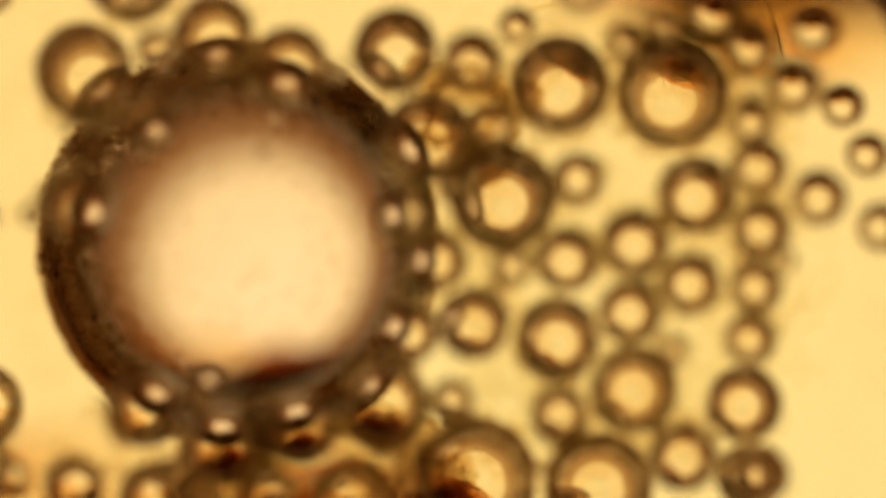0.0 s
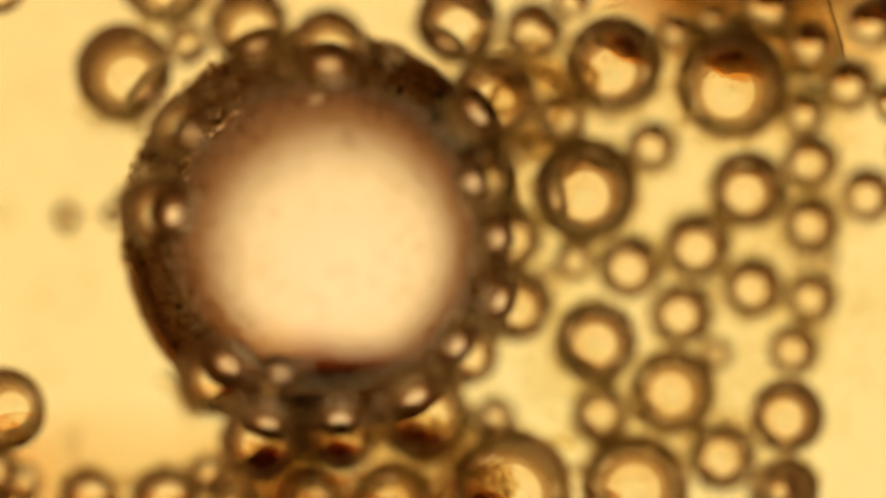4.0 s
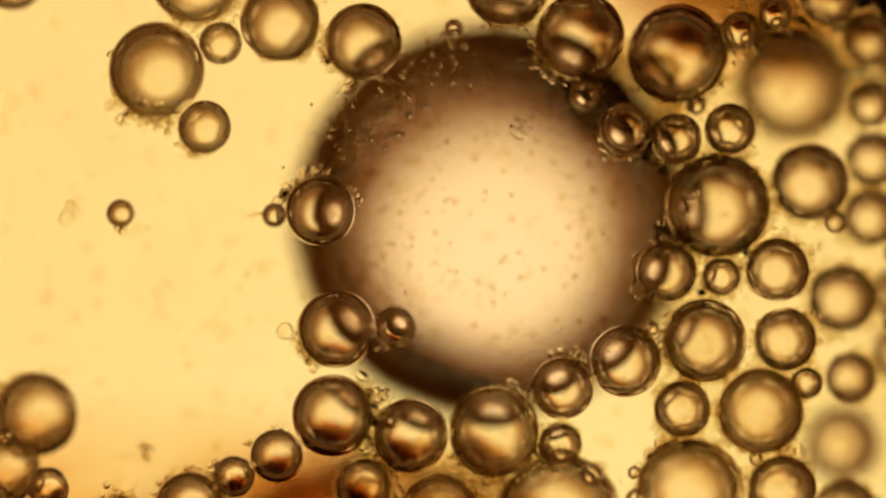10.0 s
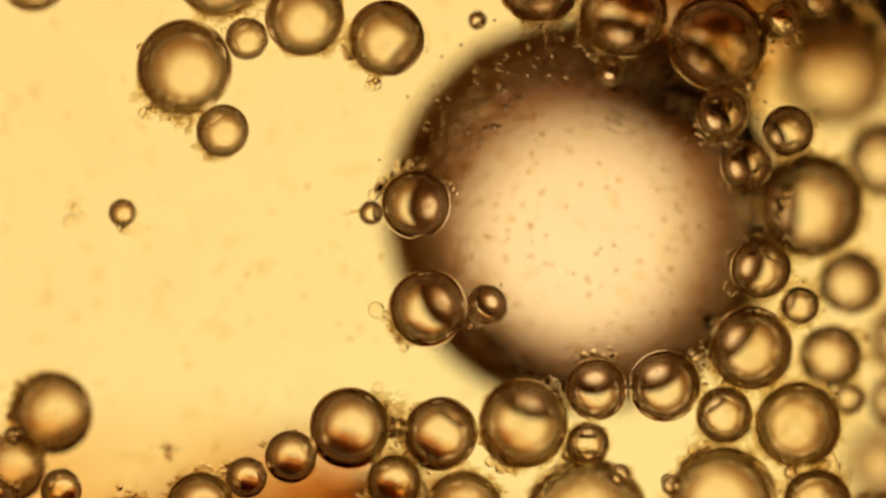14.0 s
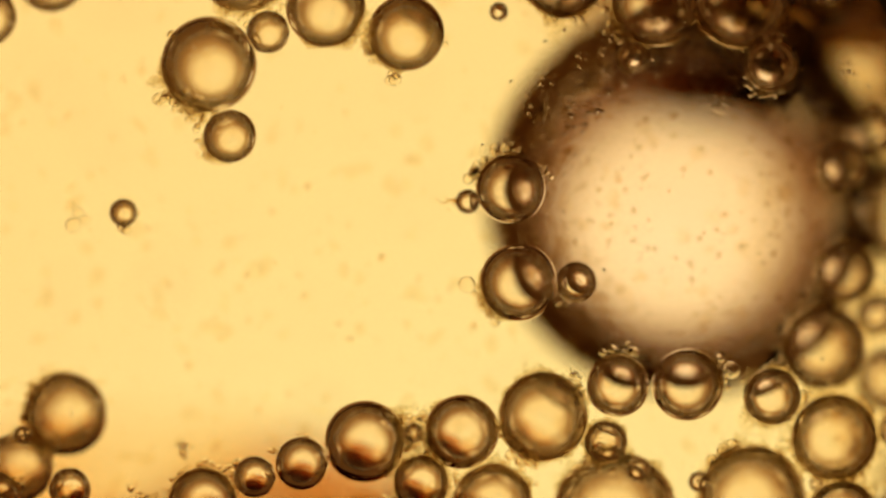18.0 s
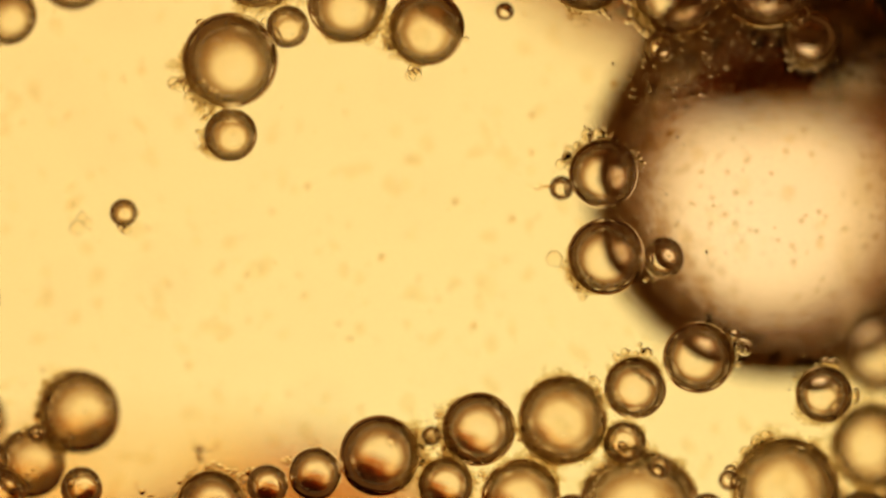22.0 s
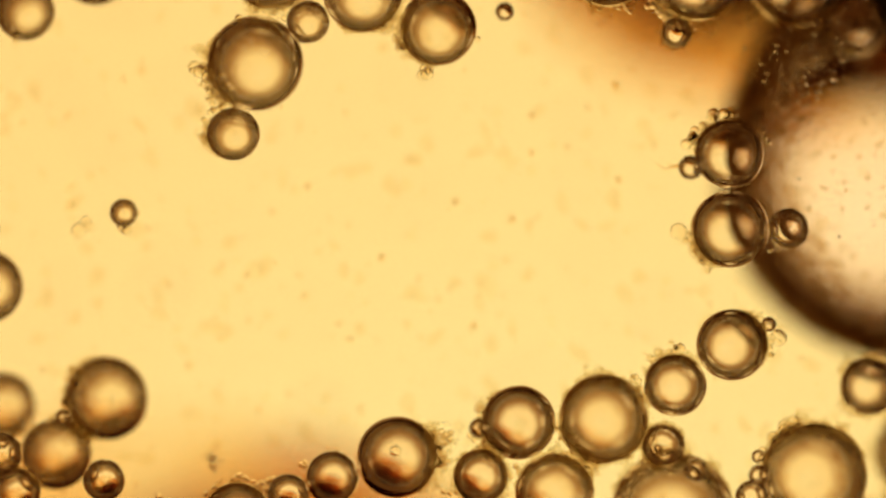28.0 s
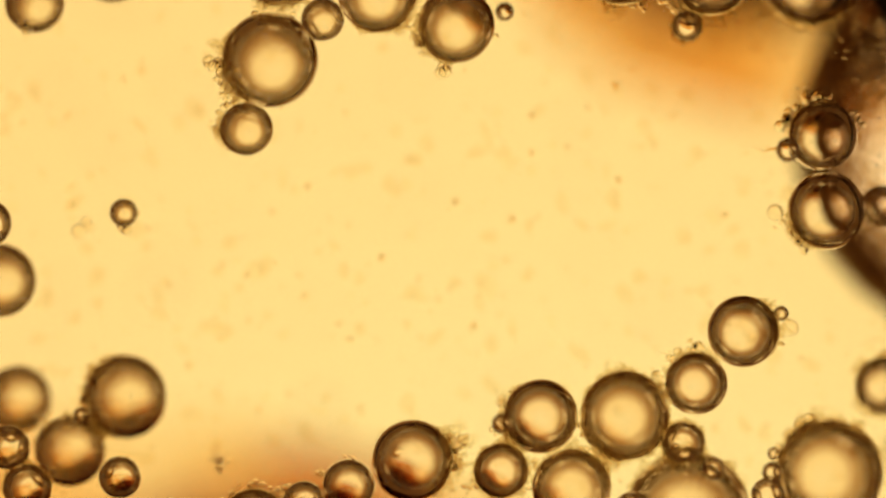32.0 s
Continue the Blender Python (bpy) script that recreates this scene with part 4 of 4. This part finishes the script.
    track("d3", (0, 5.515, 1.444), (3, 6.159, 1.502), (6, 6.953, 1.613), (8, 7.211, 1.617), (9, 7.362, 1.597), (11, 7.974, 1.637), (14, 8.798, 1.818), (32, 15.226, 2.42))
    track("d4", (0, 5.565, 0.356), (3, 6.169, 0.405), (6, 6.984, 0.531), (8, 7.242, 0.573), (9, 7.372, 0.542), (11, 7.915, 0.593), (14, 9, 0.613), (32, 15.227, 0.613))
    track("d5", (0, 4.331, -0.603), (3, 5.053, -0.633), (6, 6.374, -0.812), (8, 7.374, -0.914), (9, 7.816, -0.794), (11, 8.6, -0.794), (32, 16.236, -0.794))
    track("d6", (0, 5.465, -0.662), (3, 6.067, -0.760), (6, 7.251, -1.302), (8, 7.691, -1.857), (9, 7.871, -1.817), (11, 8.393, -1.998), (32, 15.22, -3.604))
    track("d7", (0, 3.274, -1.098), (3, 3.818, -1.098), (6, 4.982, -1.283), (8, 5.567, -1.377), (9, 5.828, -1.477), (11, 6.3, -1.718), (13, 6.672, -1.819), (14, 6.893, -1.899), (17, 7.647, -2.201), (19, 8.2, -2.402), (32, 12.219, -3.205))
    track("d8", (0, 2.020, -1.576), (3, 2.417, -1.596), (6, 3.404, -1.657), (8, 4.096, -1.57), (9, 4.388, -1.58), (11, 4.931, -1.701), (13, 5.324, -1.751), (14, 5.495, -1.771), (17, 6.421, -1.721), (19, 7.105, -1.781), (21, 7.608, -1.791), (23, 8.011, -1.852), (25, 8.514, -1.922), (32, 10.728, -2.204))
    track("d9", (0, 3.348, -2.467), (3, 3.744, -2.467), (6, 4.689, -2.660), (8, 5.174, -2.718), (9, 5.385, -2.788), (11, 5.909, -2.99), (13, 6.18, -3.11), (14, 6.321, -3.13), (17, 6.724, -3.312), (19, 7.207, -3.392), (21, 7.509, -3.463), (23, 7.831, -3.563), (25, 8.113, -3.614), (28, 8.465, -3.614), (30, 8.596, -3.614), (32, 8.717, -3.614))
    track("e0", (0, 2.036, -2.906), (3, 2.502, -2.887), (6, 3.337, -2.976), (8, 3.807, -2.832), (9, 4.008, -2.802), (11, 4.5, -2.923), (13, 4.841, -3.003), (14, 5.002, -2.953), (17, 5.585, -2.682), (19, 6.117, -2.601), (21, 6.569, -2.601), (23, 6.961, -2.561), (25, 7.292, -2.501), (28, 7.563, -2.441), (30, 7.714, -2.441), (32, 7.824, -2.431))
    track("e1", (0, 4.006, -1.766), (3, 4.500, -1.786), (6, 5.460, -2.020), (8, 6.015, -2.145), (9, 6.226, -2.276), (11, 6.677, -2.446), (13, 7.048, -2.576), (14, 7.208, -2.657), (17, 7.779, -3.098), (19, 8.281, -3.298), (32, 11.188, -4.1))
    track("e2", (0, 5.366, -1.572), (3, 5.870, -1.680), (6, 6.570, -1.973), (8, 6.757, -2.128), (9, 6.988, -2.179), (11, 7.44, -2.42), (13, 7.761, -2.62), (14, 7.992, -2.701), (17, 8.594, -2.902), (32, 11.706, -3.604))
    track("e3", (0, 5.279, -2.725), (3, 5.797, -2.853), (6, 6.559, -3.143), (8, 6.878, -3.283), (9, 6.959, -3.374), (11, 7.282, -3.576), (13, 7.636, -3.747), (14, 7.838, -3.828), (17, 8.343, -4.03), (32, 10.767, -4.636))
    track("e4", (0, 4.215, -3.651), (3, 4.639, -3.612), (6, 5.425, -3.870), (8, 5.71, -4.092), (9, 5.861, -4.172), (11, 6.193, -4.383), (13, 6.494, -4.484), (14, 6.645, -4.514), (17, 6.997, -4.665), (19, 7.198, -4.765), (32, 8.203, -5.217))
    track("e5", (0, 2.740, -4.178), (3, 3.165, -4.178), (6, 3.831, -4.314), (8, 4.093, -4.325), (9, 4.224, -4.305), (11, 4.598, -4.406), (13, 4.85, -4.477), (14, 5.001, -4.477), (17, 5.404, -4.487), (19, 5.656, -4.426), (21, 5.989, -4.356), (23, 6.231, -4.265), (25, 6.432, -4.144), (28, 6.614, -4.053), (30, 6.765, -4.023), (32, 6.896, -4.003))
    track("e6", (0, 5.390, -4.011), (3, 5.767, -4.130), (6, 6.570, -4.447), (8, 6.868, -4.548), (9, 7.019, -4.649), (11, 7.322, -4.78), (14, 7.624, -4.932), (32, 9.238, -5.436))
    track("e7", (0, 0.556, -4.064), (3, 1.003, -4.213), (6, 1.571, -4.471), (8, 1.827, -4.634), (9, 1.928, -4.704), (11, 2.211, -4.815), (13, 2.463, -4.856), (14, 2.564, -4.836), (17, 2.938, -4.765), (19, 3.19, -4.714), (21, 3.392, -4.704), (23, 3.614, -4.704), (25, 3.816, -4.735), (28, 4.099, -4.755), (30, 4.25, -4.755), (32, 4.381, -4.745))
    track("e8", (0, 0.157, -2.657), (3, 0.682, -2.903), (6, 1.301, -3.163), (8, 1.676, -3.391), (9, 1.866, -3.462), (11, 2.288, -3.472), (13, 2.529, -3.482), (14, 2.569, -3.462), (17, 2.819, -3.442), (19, 2.96, -3.411), (21, 3.131, -3.422), (23, 3.341, -3.452), (25, 3.612, -3.472), (28, 3.913, -3.482), (30, 4.114, -3.452), (32, 4.274, -3.442))
    track("e9", (0, -1.605, -4.446), (3, -1.079, -4.475), (6, -0.512, -4.536), (8, -0.241, -4.698), (11, 0.06, -4.698), (13, 0.312, -4.668), (14, 0.362, -4.648), (17, 0.765, -4.578), (19, 1.016, -4.477), (21, 1.288, -4.457), (23, 1.489, -4.417), (25, 1.72, -4.376), (28, 1.992, -4.346), (30, 2.173, -4.296), (32, 2.294, -4.266))
    track("f10", (0, -3.104, -4.291), (3, -2.511, -4.358), (6, -1.943, -4.448), (8, -1.597, -4.409), (9, -1.526, -4.288), (11, -1.245, -4.158), (13, -0.944, -4.107), (14, -0.864, -4.137), (17, -0.462, -4.137), (19, -0.311, -4.168), (21, -0.07, -4.188), (23, 0.161, -4.178), (25, 0.372, -4.087), (28, 0.673, -4.037), (30, 0.864, -3.987), (32, 1.034, -3.937))
    track("h8", (0, -4.198, -4.692), (3, -3.782, -4.594), (6, -3.402, -4.455), (8, -3.279, -3.893), (9, -3.128, -3.691), (11, -2.826, -3.671), (13, -2.726, -3.732), (14, -2.706, -3.691), (17, -2.575, -3.752), (19, -2.454, -3.862), (21, -2.333, -3.933), (23, -2.213, -4.043), (25, -2.072, -4.013), (28, -1.971, -4.063), (30, -1.78, -4.144), (32, -1.68, -4.214))
    track("h7", (0, -4.601, -3.960), (3, -4.207, -3.941), (6, -3.873, -3.993), (8, -3.742, -3.983), (9, -3.762, -4.053), (11, -3.622, -4.023), (13, -3.522, -4.053), (14, -3.491, -4.053), (17, -3.391, -4.023), (19, -3.291, -4.083), (21, -3.17, -4.154), (23, -3.06, -4.224), (25, -2.899, -4.254), (28, -2.749, -4.354), (30, -2.578, -4.424), (32, -2.468, -4.485))
    track("h10", (0, -5.067, -4.363), (3, -4.889, -4.383), (6, -4.834, -4.533), (8, -4.615, -4.564), (11, -4.464, -4.584), (14, -4.313, -4.574), (17, -4.283, -4.504), (19, -4.243, -4.504), (21, -4.162, -4.534), (23, -4.062, -4.564), (25, -3.861, -4.595), (28, -3.66, -4.765), (30, -3.489, -4.826), (32, -3.358, -4.876))
    track("c8", (0, -8.120, -2.757), (3, -7.802, -2.796), (6, -7.604, -2.895), (8, -7.461, -2.912), (9, -7.35, -2.922), (11, -7.198, -2.972), (13, -7.067, -2.942), (14, -6.996, -2.932), (17, -6.794, -2.952), (19, -6.693, -2.942), (21, -6.561, -2.922), (23, -6.44, -2.881), (25, -6.248, -2.73), (28, -6.015, -2.669), (30, -5.813, -2.649), (32, -5.682, -2.639))
    track("c9", (0, -7.563, -4.019), (3, -7.396, -4.058), (6, -7.326, -4.194), (8, -7.163, -4.204), (9, -7.083, -4.224), (11, -6.943, -4.244), (14, -6.782, -4.264), (17, -6.662, -4.244), (19, -6.582, -4.264), (21, -6.461, -4.244), (23, -6.361, -4.224), (25, -6.18, -4.174), (28, -6.02, -4.103), (30, -5.839, -4.073), (32, -5.739, -4.053))
    track("m1", (0, -6.466, -4.163), (3, -6.269, -4.262), (6, -6.073, -4.650), (8, -5.867, -4.863), (14, -5.465, -4.963), (32, -4.561, -5.214))
    track("m2", (0, -8.193, -3.917), (6, -8.020, -4.000), (9, -7.868, -3.969), (13, -7.737, -3.909), (17, -7.636, -3.929), (19, -7.535, -3.889), (21, -7.434, -3.868), (23, -7.292, -3.788), (25, -7.111, -3.747), (28, -6.909, -3.666), (30, -6.757, -3.626), (32, -6.666, -3.606))
    track("m3", (0, -9.714, -3.181), (17, -8.753, -3.11), (21, -8.5, -3.049), (23, -8.328, -3.029), (25, -8.125, -2.918), (28, -7.892, -2.806), (30, -7.72, -2.715), (32, -7.608, -2.685))
    track("m4", (0, -10.274, -1.182), (17, -8.924, -0.999), (23, -8.5, -0.878), (25, -8.338, -0.797), (28, -8.156, -0.676), (30, -8.015, -0.596), (32, -7.924, -0.565))
    track("m5", (0, -10.214, 0.207), (23, -8.571, 0.261), (28, -8.27, 0.341), (30, -8.17, 0.411), (32, -8.069, 0.462))
    track("m6", (0, -8.537, -4.535), (17, -7.97, -4.407), (23, -7.82, -4.326), (28, -7.589, -4.326), (30, -7.448, -4.286), (32, -7.388, -4.246))
    track("m7", (0, -9.028, -3.546), (19, -8.218, -3.753), (23, -8.068, -3.723), (28, -7.867, -3.633), (30, -7.787, -3.572), (32, -7.727, -3.522))
    track("n1", (0, 6.138, 2.856), (3, 6.879, 2.876), (6, 7.522, 2.955), (8, 7.812, 3.103), (9, 7.973, 3.173), (11, 8.596, 3.324), (32, 15.223, 3.826))
    track("n2", (0, 6.583, 0.900), (3, 7.206, 0.900), (6, 7.894, 1.112), (8, 8.235, 1.135), (32, 15.226, 1.416))
    track("n3", (0, 7.667, 0.386), (3, 8.339, 0.386), (32, 16.222, 0.391))
    track("n4", (0, 7.443, 1.655), (3, 8.007, 1.694), (32, 15.766, 1.822))
    track("n5", (0, 7.027, 2.522), (3, 7.723, 2.540), (6, 8.460, 2.625), (32, 15.792, 2.935))
    track("n6", (0, 5.394, 2.232), (3, 6.083, 2.331), (6, 6.786, 2.463), (8, 7.185, 2.489), (9, 7.406, 2.519), (11, 7.767, 2.619), (14, 8.59, 2.719), (32, 14.209, 3.422))
    track("n7", (0, 5.346, 3.548), (3, 6.187, 3.587), (6, 6.821, 3.616), (8, 7.239, 3.665), (9, 7.44, 3.675), (11, 7.711, 3.785), (14, 8.394, 4.127), (32, 13.214, 5.432))
    track("n8", (0, 3.908, 3.908), (3, 4.550, 4.007), (6, 5.111, 4.131), (8, 5.525, 4.121), (9, 5.726, 4.172), (11, 6.077, 4.172), (13, 6.528, 4.342), (14, 6.678, 4.422), (17, 7.18, 4.924), (32, 10.188, 6.428))
    track("n9", (0, 4.726, 4.142), (3, 5.477, 4.242), (6, 6.022, 4.359), (8, 6.338, 4.38), (9, 6.59, 4.43), (11, 7.092, 4.53), (14, 7.895, 4.832), (32, 12.215, 6.439))
    track("n10", (0, 0.504, 3.274), (3, 1.364, 3.609), (6, 1.914, 4.289), (8, 2.22, 4.712), (9, 2.371, 4.883), (14, 2.974, 5.435), (32, 4.179, 6.641))
    track("n11", (0, 1.298, 3.912), (3, 2.040, 4.229), (6, 2.670, 4.667), (11, 3.381, 5.343), (32, 5.192, 6.953))
    track("n12", (0, 2.432, 4.636), (3, 3.123, 4.972), (11, 4.48, 6.037), (32, 7.192, 7.443))
    track("n13", (0, 6.483, 3.884), (3, 7.293, 3.924), (6, 7.853, 4.117), (8, 8.194, 4.227), (32, 14.219, 4.93))
    track("n14", (0, 5.546, -3.945), (3, 5.744, -4.102), (6, 6.072, -4.649), (11, 6.59, -5.213), (32, 8.197, -6.117))
    track("q1", (0, 6.882, -5.033), (3, 7.276, -5.132), (9, 7.694, -5.113), (11, 7.644, -4.912), (14, 7.946, -4.761), (17, 8.197, -4.611), (32, 9.201, -4.611))
    track("q2", (0, 6.109, -5.644), (9, 7.014, -5.532), (14, 7.417, -5.23), (17, 7.669, -5.129), (19, 7.517, -4.928), (21, 7.82, -4.877), (25, 8.223, -4.928), (32, 9.23, -4.928))
    track("q3", (0, 3.908, -5.123), (11, 5.074, -4.904), (17, 5.475, -4.904), (21, 4.673, -4.653), (23, 4.793, -4.603), (25, 5.174, -4.452), (28, 5.495, -4.402), (30, 5.626, -4.382), (32, 5.776, -4.362))
    track("q4", (0, 1.145, -5.125), (14, 1.866, -5.006), (19, 2.016, -4.955), (23, 2.367, -4.654), (28, 2.568, -4.805), (32, 3.37, -4.654))
    track("p1", (0, -1.814, 3.066), (3, -1.124, 3.312), (6, -0.420, 3.567), (8, -0.05, 3.796), (9, 0.09, 3.866), (11, 0.27, 3.936), (13, 0.461, 4.026), (14, 0.611, 4.056), (17, 0.891, 4.156), (19, 1.062, 4.237), (21, 1.092, 4.217), (32, 1.092, 4.207))
    track("p2", (0, 0.157, 1.144), (3, 0.947, 1.539), (6, 1.900, 2.010), (8, 2.316, 2.456), (9, 2.436, 2.596), (11, 2.586, 2.877), (13, 2.827, 3.097), (14, 2.967, 3.178), (17, 3.298, 3.388), (19, 3.468, 3.428), (21, 3.749, 3.539), (23, 3.939, 3.619), (25, 4.04, 3.689), (28, 4.14, 3.839), (30, 4.26, 3.889), (32, 4.33, 3.96))
    track("p3", (0, 1.735, 2.130), (3, 2.622, 2.326), (6, 3.437, 2.508), (8, 3.946, 2.534), (9, 4.297, 2.594), (11, 4.588, 2.514), (13, 5.018, 2.795), (14, 5.369, 2.915), (17, 5.82, 3.666), (19, 5.89, 3.756), (21, 6.17, 4.017), (32, 8.173, 5.018))
    track("p4", (0, 5.385, -0.138), (3, 5.976, -0.089), (6, 6.626, -0.040), (8, 6.512, 0.441), (9, 6.653, 0.461), (11, 7.304, 0.511), (13, 7.895, 0.591), (32, 14.187, 0.611))
    track("p5", (0, 5.976, -0.187), (3, 6.469, -0.187), (6, 7.156, -0.110), (8, 7.474, -0.09), (9, 7.725, -0.09), (32, 15.189, -0.391))
    track("p6", (0, 0.848, -3.245), (3, 1.391, -3.441), (6, 2.059, -3.668), (8, 2.334, -3.857), (9, 2.465, -3.958), (11, 2.795, -4.018), (13, 3.036, -4.018), (17, 3.376, -3.947), (19, 3.547, -3.877), (21, 3.737, -3.857), (23, 3.937, -3.897), (25, 4.168, -3.917), (28, 4.478, -3.917), (30, 4.639, -3.897), (32, 4.789, -3.897))
    track("p7", (0, 2.327, -4.526), (6, 2.908, -4.487), (11, 3.586, -4.378), (13, 3.927, -4.197), (17, 4.388, -4.167), (19, 4.698, -4.097), (21, 4.969, -4.097), (23, 5.159, -4.097), (25, 5.359, -4.047), (28, 5.6, -4.007), (30, 5.75, -4.007), (32, 5.84, -3.957))
    track("p9", (0, -1.420, -2.455), (6, -0.940, -2.838), (8, -0.901, -2.895), (9, -0.901, -2.975), (11, -1.082, -3.035), (13, -0.841, -3.115), (14, -0.811, -3.165), (17, -0.581, -3.245), (19, -0.481, -3.295), (21, -0.311, -3.325), (23, -0.08, -3.275), (25, 0.22, -3.195), (28, 0.641, -3.175), (30, 0.861, -3.155), (32, 1.042, -3.095))
    track("p10", (0, -8.122, -3.538), (13, -7.651, -3.315), (17, -7.491, -3.295), (19, -7.391, -3.285), (21, -7.251, -3.275), (23, -7.13, -3.235), (25, -6.93, -3.095), (28, -6.73, -2.994), (30, -6.55, -2.974), (32, -6.399, -2.954))
    track("w1", (0, -8.219, 0.452), (5.5, -7.231, 0.510), (7, -6.749, 0.531), (9, -6.679, 0.541), (14, -6.588, 0.481), (19, -6.538, 0.411), (23, -6.468, 0.36), (32, -6.448, 0.31))
    track("w2", (0, -8.166, 0.680), (5.5, -7.149, 0.709), (7, -6.666, 0.721), (9, -6.606, 0.771), (14, -6.506, 0.691), (19, -6.446, 0.631), (23, -6.366, 0.541), (32, -6.326, 0.48))
    track("w3", (0, -8.018, 0.552), (5.5, -7.029, 0.590), (7, -6.546, 0.611), (9, -6.476, 0.621), (14, -6.386, 0.561), (19, -6.336, 0.5), (23, -6.286, 0.44), (32, -6.266, 0.39))
    track("w4", (0, -4.473, -2.158), (6, -1.837, -2.087), (9, -1.582, -2.212), (11, -1.281, -2.272), (14, -1.161, -2.473), (17, -1.041, -2.893), (32, -0.841, -3.594))
    track("g0", (0, -7.524, -3.241), (3, -6.697, -3.260), (6, -6.019, -3.413), (8, -5.664, -3.432), (9, -5.444, -3.512), (11, -5.144, -3.522), (13, -4.943, -3.542), (17, -4.663, -3.492), (19, -4.533, -3.502), (21, -4.363, -3.542), (23, -4.263, -3.582), (25, -4.183, -3.632), (28, -4.073, -3.713), (30, -4.013, -3.743), (32, -3.963, -3.753))
    # the sediment creeps slowly
    walk(mass, [(t, pose(x * MM, y * MM, -9.6 * MM)) for t, x, y in ((0, 8.3, 15.8), (8, 8.3, 16.0), (14, 8.1, 15.8), (20, 7.8, 15.2), (25, 7.65, 15.0), (28, 7.8, 15.45), (32, 7.9, 15.75))])
    walk(high_film, [(t, pose(x * MM, y * MM, -9.0 * MM)) for t, x, y in ((0, 7.2, 6.6), (18, 7.0, 6.8), (24, 6.4, 6.4), (28, 6.3, 6.1), (32, 6.3, 5.9))])
    walk(cloud, [(t, pose(x * MM, y * MM, -2.35 * MM)) for t, x, y in ((0, 2.9, 0.4), (3, 3.6, 0.4), (6, 4.9, 0.3), (9, 6.0, 0.3), (14, 7.6, 0.3), (19, 9.6, 0.3), (32, 14.5, 0.3))])
    walk(dark_cloud, [(t, pose(x * MM, y * MM, -2.6 * MM)) for t, x, y in ((0, -2.3, -4.0), (3, -1.7, -4.1), (6, -1.3, -4.2), (10, -1.3, -4.8), (14, -1.2, -5.4), (32, -1.0, -6.6))])
    walk(high_cloud, [(t, pose(x * MM, y * MM, -2.6 * MM)) for t, x, y in ((0, 0.3, 2.3), (3, 1.1, 2.5), (6, 2.1, 2.5), (8, 2.8, 2.6), (10, 3.4, 2.7), (14, 4.8, 2.9), (17, 5.7, 3.5), (32, 10.0, 5.0))])
    walk(dark_mass, [(t, pose(x * MM, y * MM, -9.6 * MM)) for t, x, y in ((0, -2.6, -16.8), (4, -2.8, -16.9), (9, -4.4, -17.3), (14, -4.9, -17.4), (32, -4.9, -17.4))])
    walk(film, [(t, pose(x * MM, y * MM, -8.6 * MM)) for t, x, y in ((0, -2.2, -7.2), (4, -2.3, -7.0), (9, -2.5, -6.3), (14, -2.7, -6.0), (32, -2.7, -6.05))])


motions()
